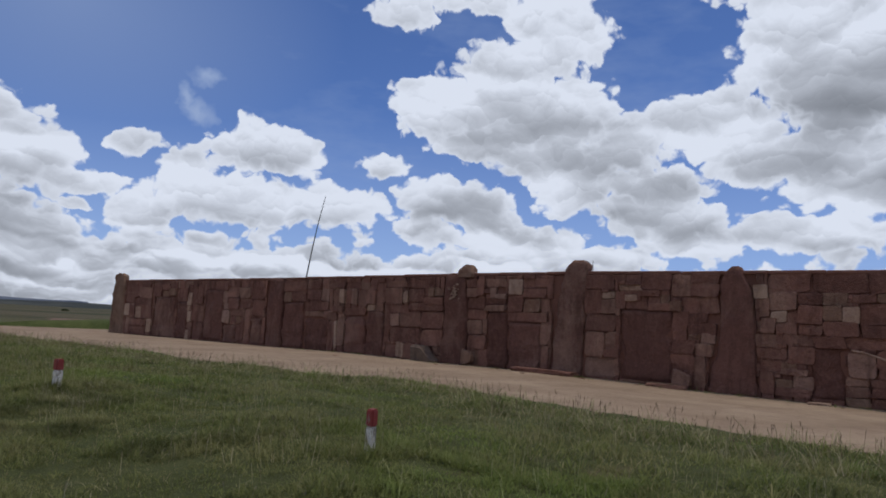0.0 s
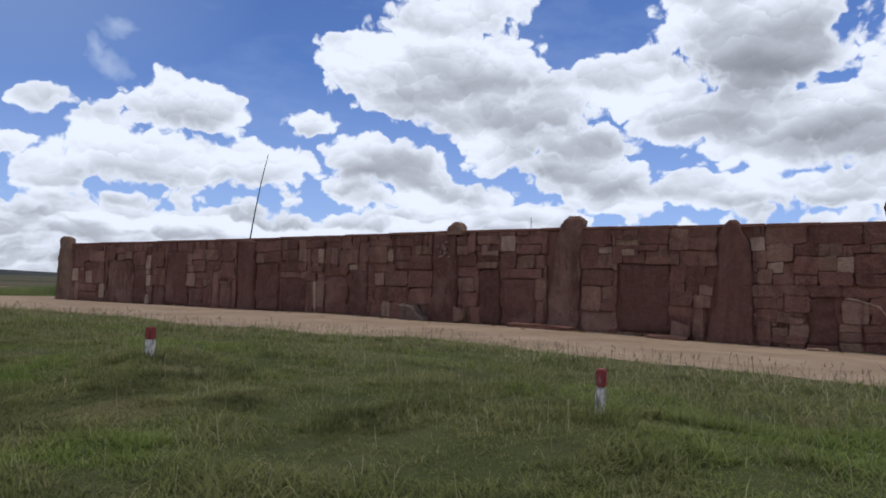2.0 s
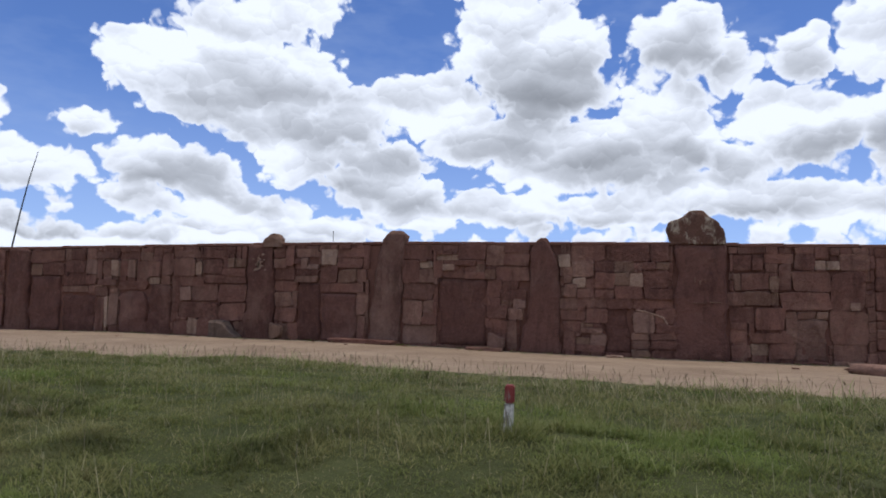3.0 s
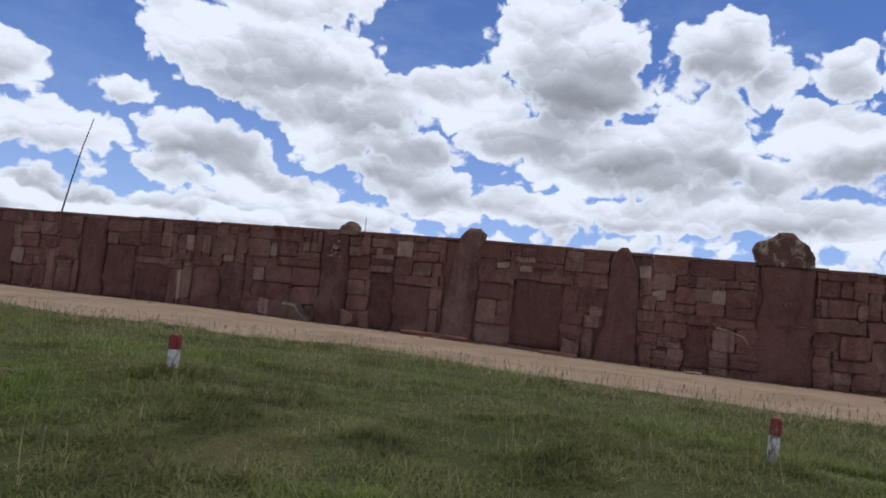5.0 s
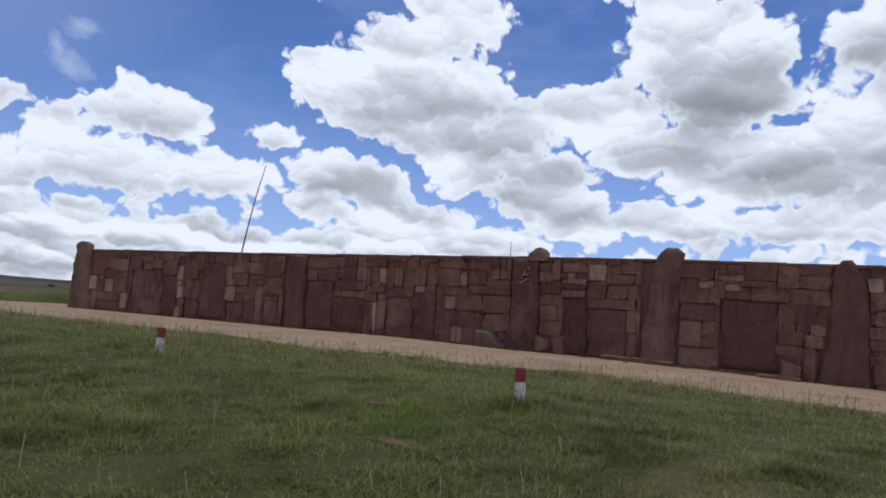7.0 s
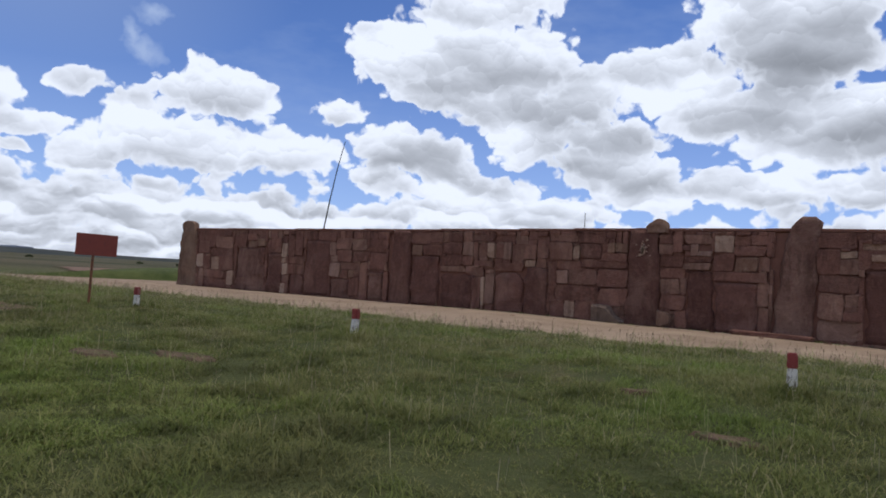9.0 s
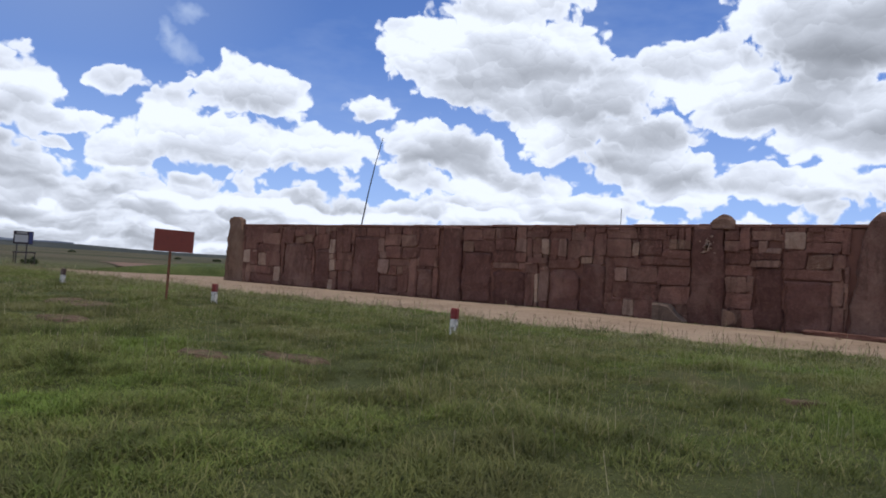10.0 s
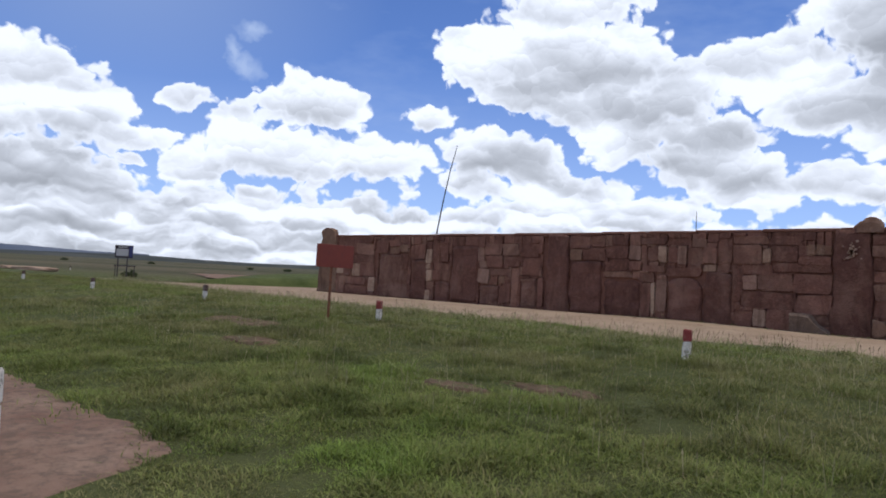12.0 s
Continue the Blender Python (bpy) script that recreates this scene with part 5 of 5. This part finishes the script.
def seed_grass(rng, xs, ys, n, height, material, label, keep):
    """Thin leaning stalks, each with a slender loose head of two crossed spindles."""
    cx, cy = rng.uniform(xs[0], xs[1], n), rng.uniform(ys[0], ys[1], n)
    ok = keep(cx, cy) & (rng.random(n) < 0.15 + 1.3 * lattice(cx, cy, 1.3, 12))
    cx, cy = cx[ok], cy[ok]
    m = len(cx)
    h = height * rng.uniform(0.5, 1.25, m)
    ang, lean = rng.uniform(0, 2 * np.pi, m), rng.uniform(0.05, 0.45, m)
    root = np.stack((cx, cy, ground_z(cx, cy) - 0.01), 1)
    tip = root + np.stack((np.cos(ang) * lean * h, np.sin(ang) * lean * h, h), 1)
    side = np.stack((np.cos(ang + 1.57), np.sin(ang + 1.57), 0 * ang), 1)
    ahead = np.stack((np.cos(ang), np.sin(ang), -lean), 1)
    long = (h * rng.uniform(0.2, 0.35, m))[:, None]
    up = (tip - root) / np.linalg.norm(tip - root, axis=1)[:, None]
    fat = rng.uniform(0.004, 0.01, m)[:, None]
    rows = [root - side * 0.003, root + side * 0.003, tip + side * 0.003, tip - side * 0.003]
    for across in (side, ahead):
        rows += [tip - up * long * 0.3, tip + up * long * 0.2 + across * fat, tip + up * long, tip + up * long * 0.2 - across * fat]
    v = np.stack(rows, 1)
    ob = new("grass", raw_mesh("grass", v.reshape(-1, 3), np.full(m * 3, 4), np.arange(m * 12), material))
    return tagged(ob, label, "grass", kind="stuff")


def margin(cx, cy):
    edge = np.array([path_near(float(v)) for v in cx])
    return (cy < edge + 0.35 * rng.random(len(cx)) ** 2) & (cy > edge - 3.5)


seed_grass(rng, (-60, 14), (12, 21.5), 5500, 0.3, M_SEED, "reddish-brown seed heads of grass along the path's edge", margin)
seed_grass(rng, (-34, 10), (3, 14), 4200, 0.2, M_STALK, "pale seed heads scattered over the lawn", on_lawn)
blades("grass", rng, (-15.6, -12.6), (30.3, 31.0), 160, 6, 0.14, 0.014, 0.05, M_BLADE, "weeds round a low flat stone at the wall's foot")
blades("grass", rng, (-9.6, -8.6), (30.5, 31.1), 60, 6, 0.13, 0.014, 0.05, M_BLADE, "weeds round a low flat stone at the wall's foot")

# ---- the fitted stones of the wall ----
infill.sort(key=lambda r: abs((r[0] + r[1]) / 2 + 10.0))
FREE = 300 - sum(o.name.startswith("stone") for o in wall.children)
for r in infill[:FREE]:
    stone(*r, fixed=False)
verts, faces_n, loops, base = [], [], [], 0
shapes = []
for s in range(24):
    me = UNITS[M_STONE.name][s]
    shapes.append((np.array([v.co for v in me.vertices]), [list(p.vertices) for p in me.polygons]))
for x0, x1, z0, z1 in infill[FREE:]:
    co, polys = pick.choice(shapes)
    c = np.array(((x0 + x1) / 2, W + 0.2 - pick.choice((0.0, 0.02, 0.03, 0.05, 0.09)), (z0 + z1) / 2))
    verts.append(co * np.array((x1 - x0 - 0.008, 0.4, z1 - z0 - 0.008)) + c)
    for p in polys:
        faces_n.append(len(p))
        loops.extend(v + base for v in p)
    base += len(co)
rest_stones = new("stones", raw_mesh("stones", np.concatenate(verts), np.array(faces_n), np.array(loops), M_STONE_J))
rest_stones.parent = wall
tagged(rest_stones, "fitted red sandstone blocks", kind="stuff")
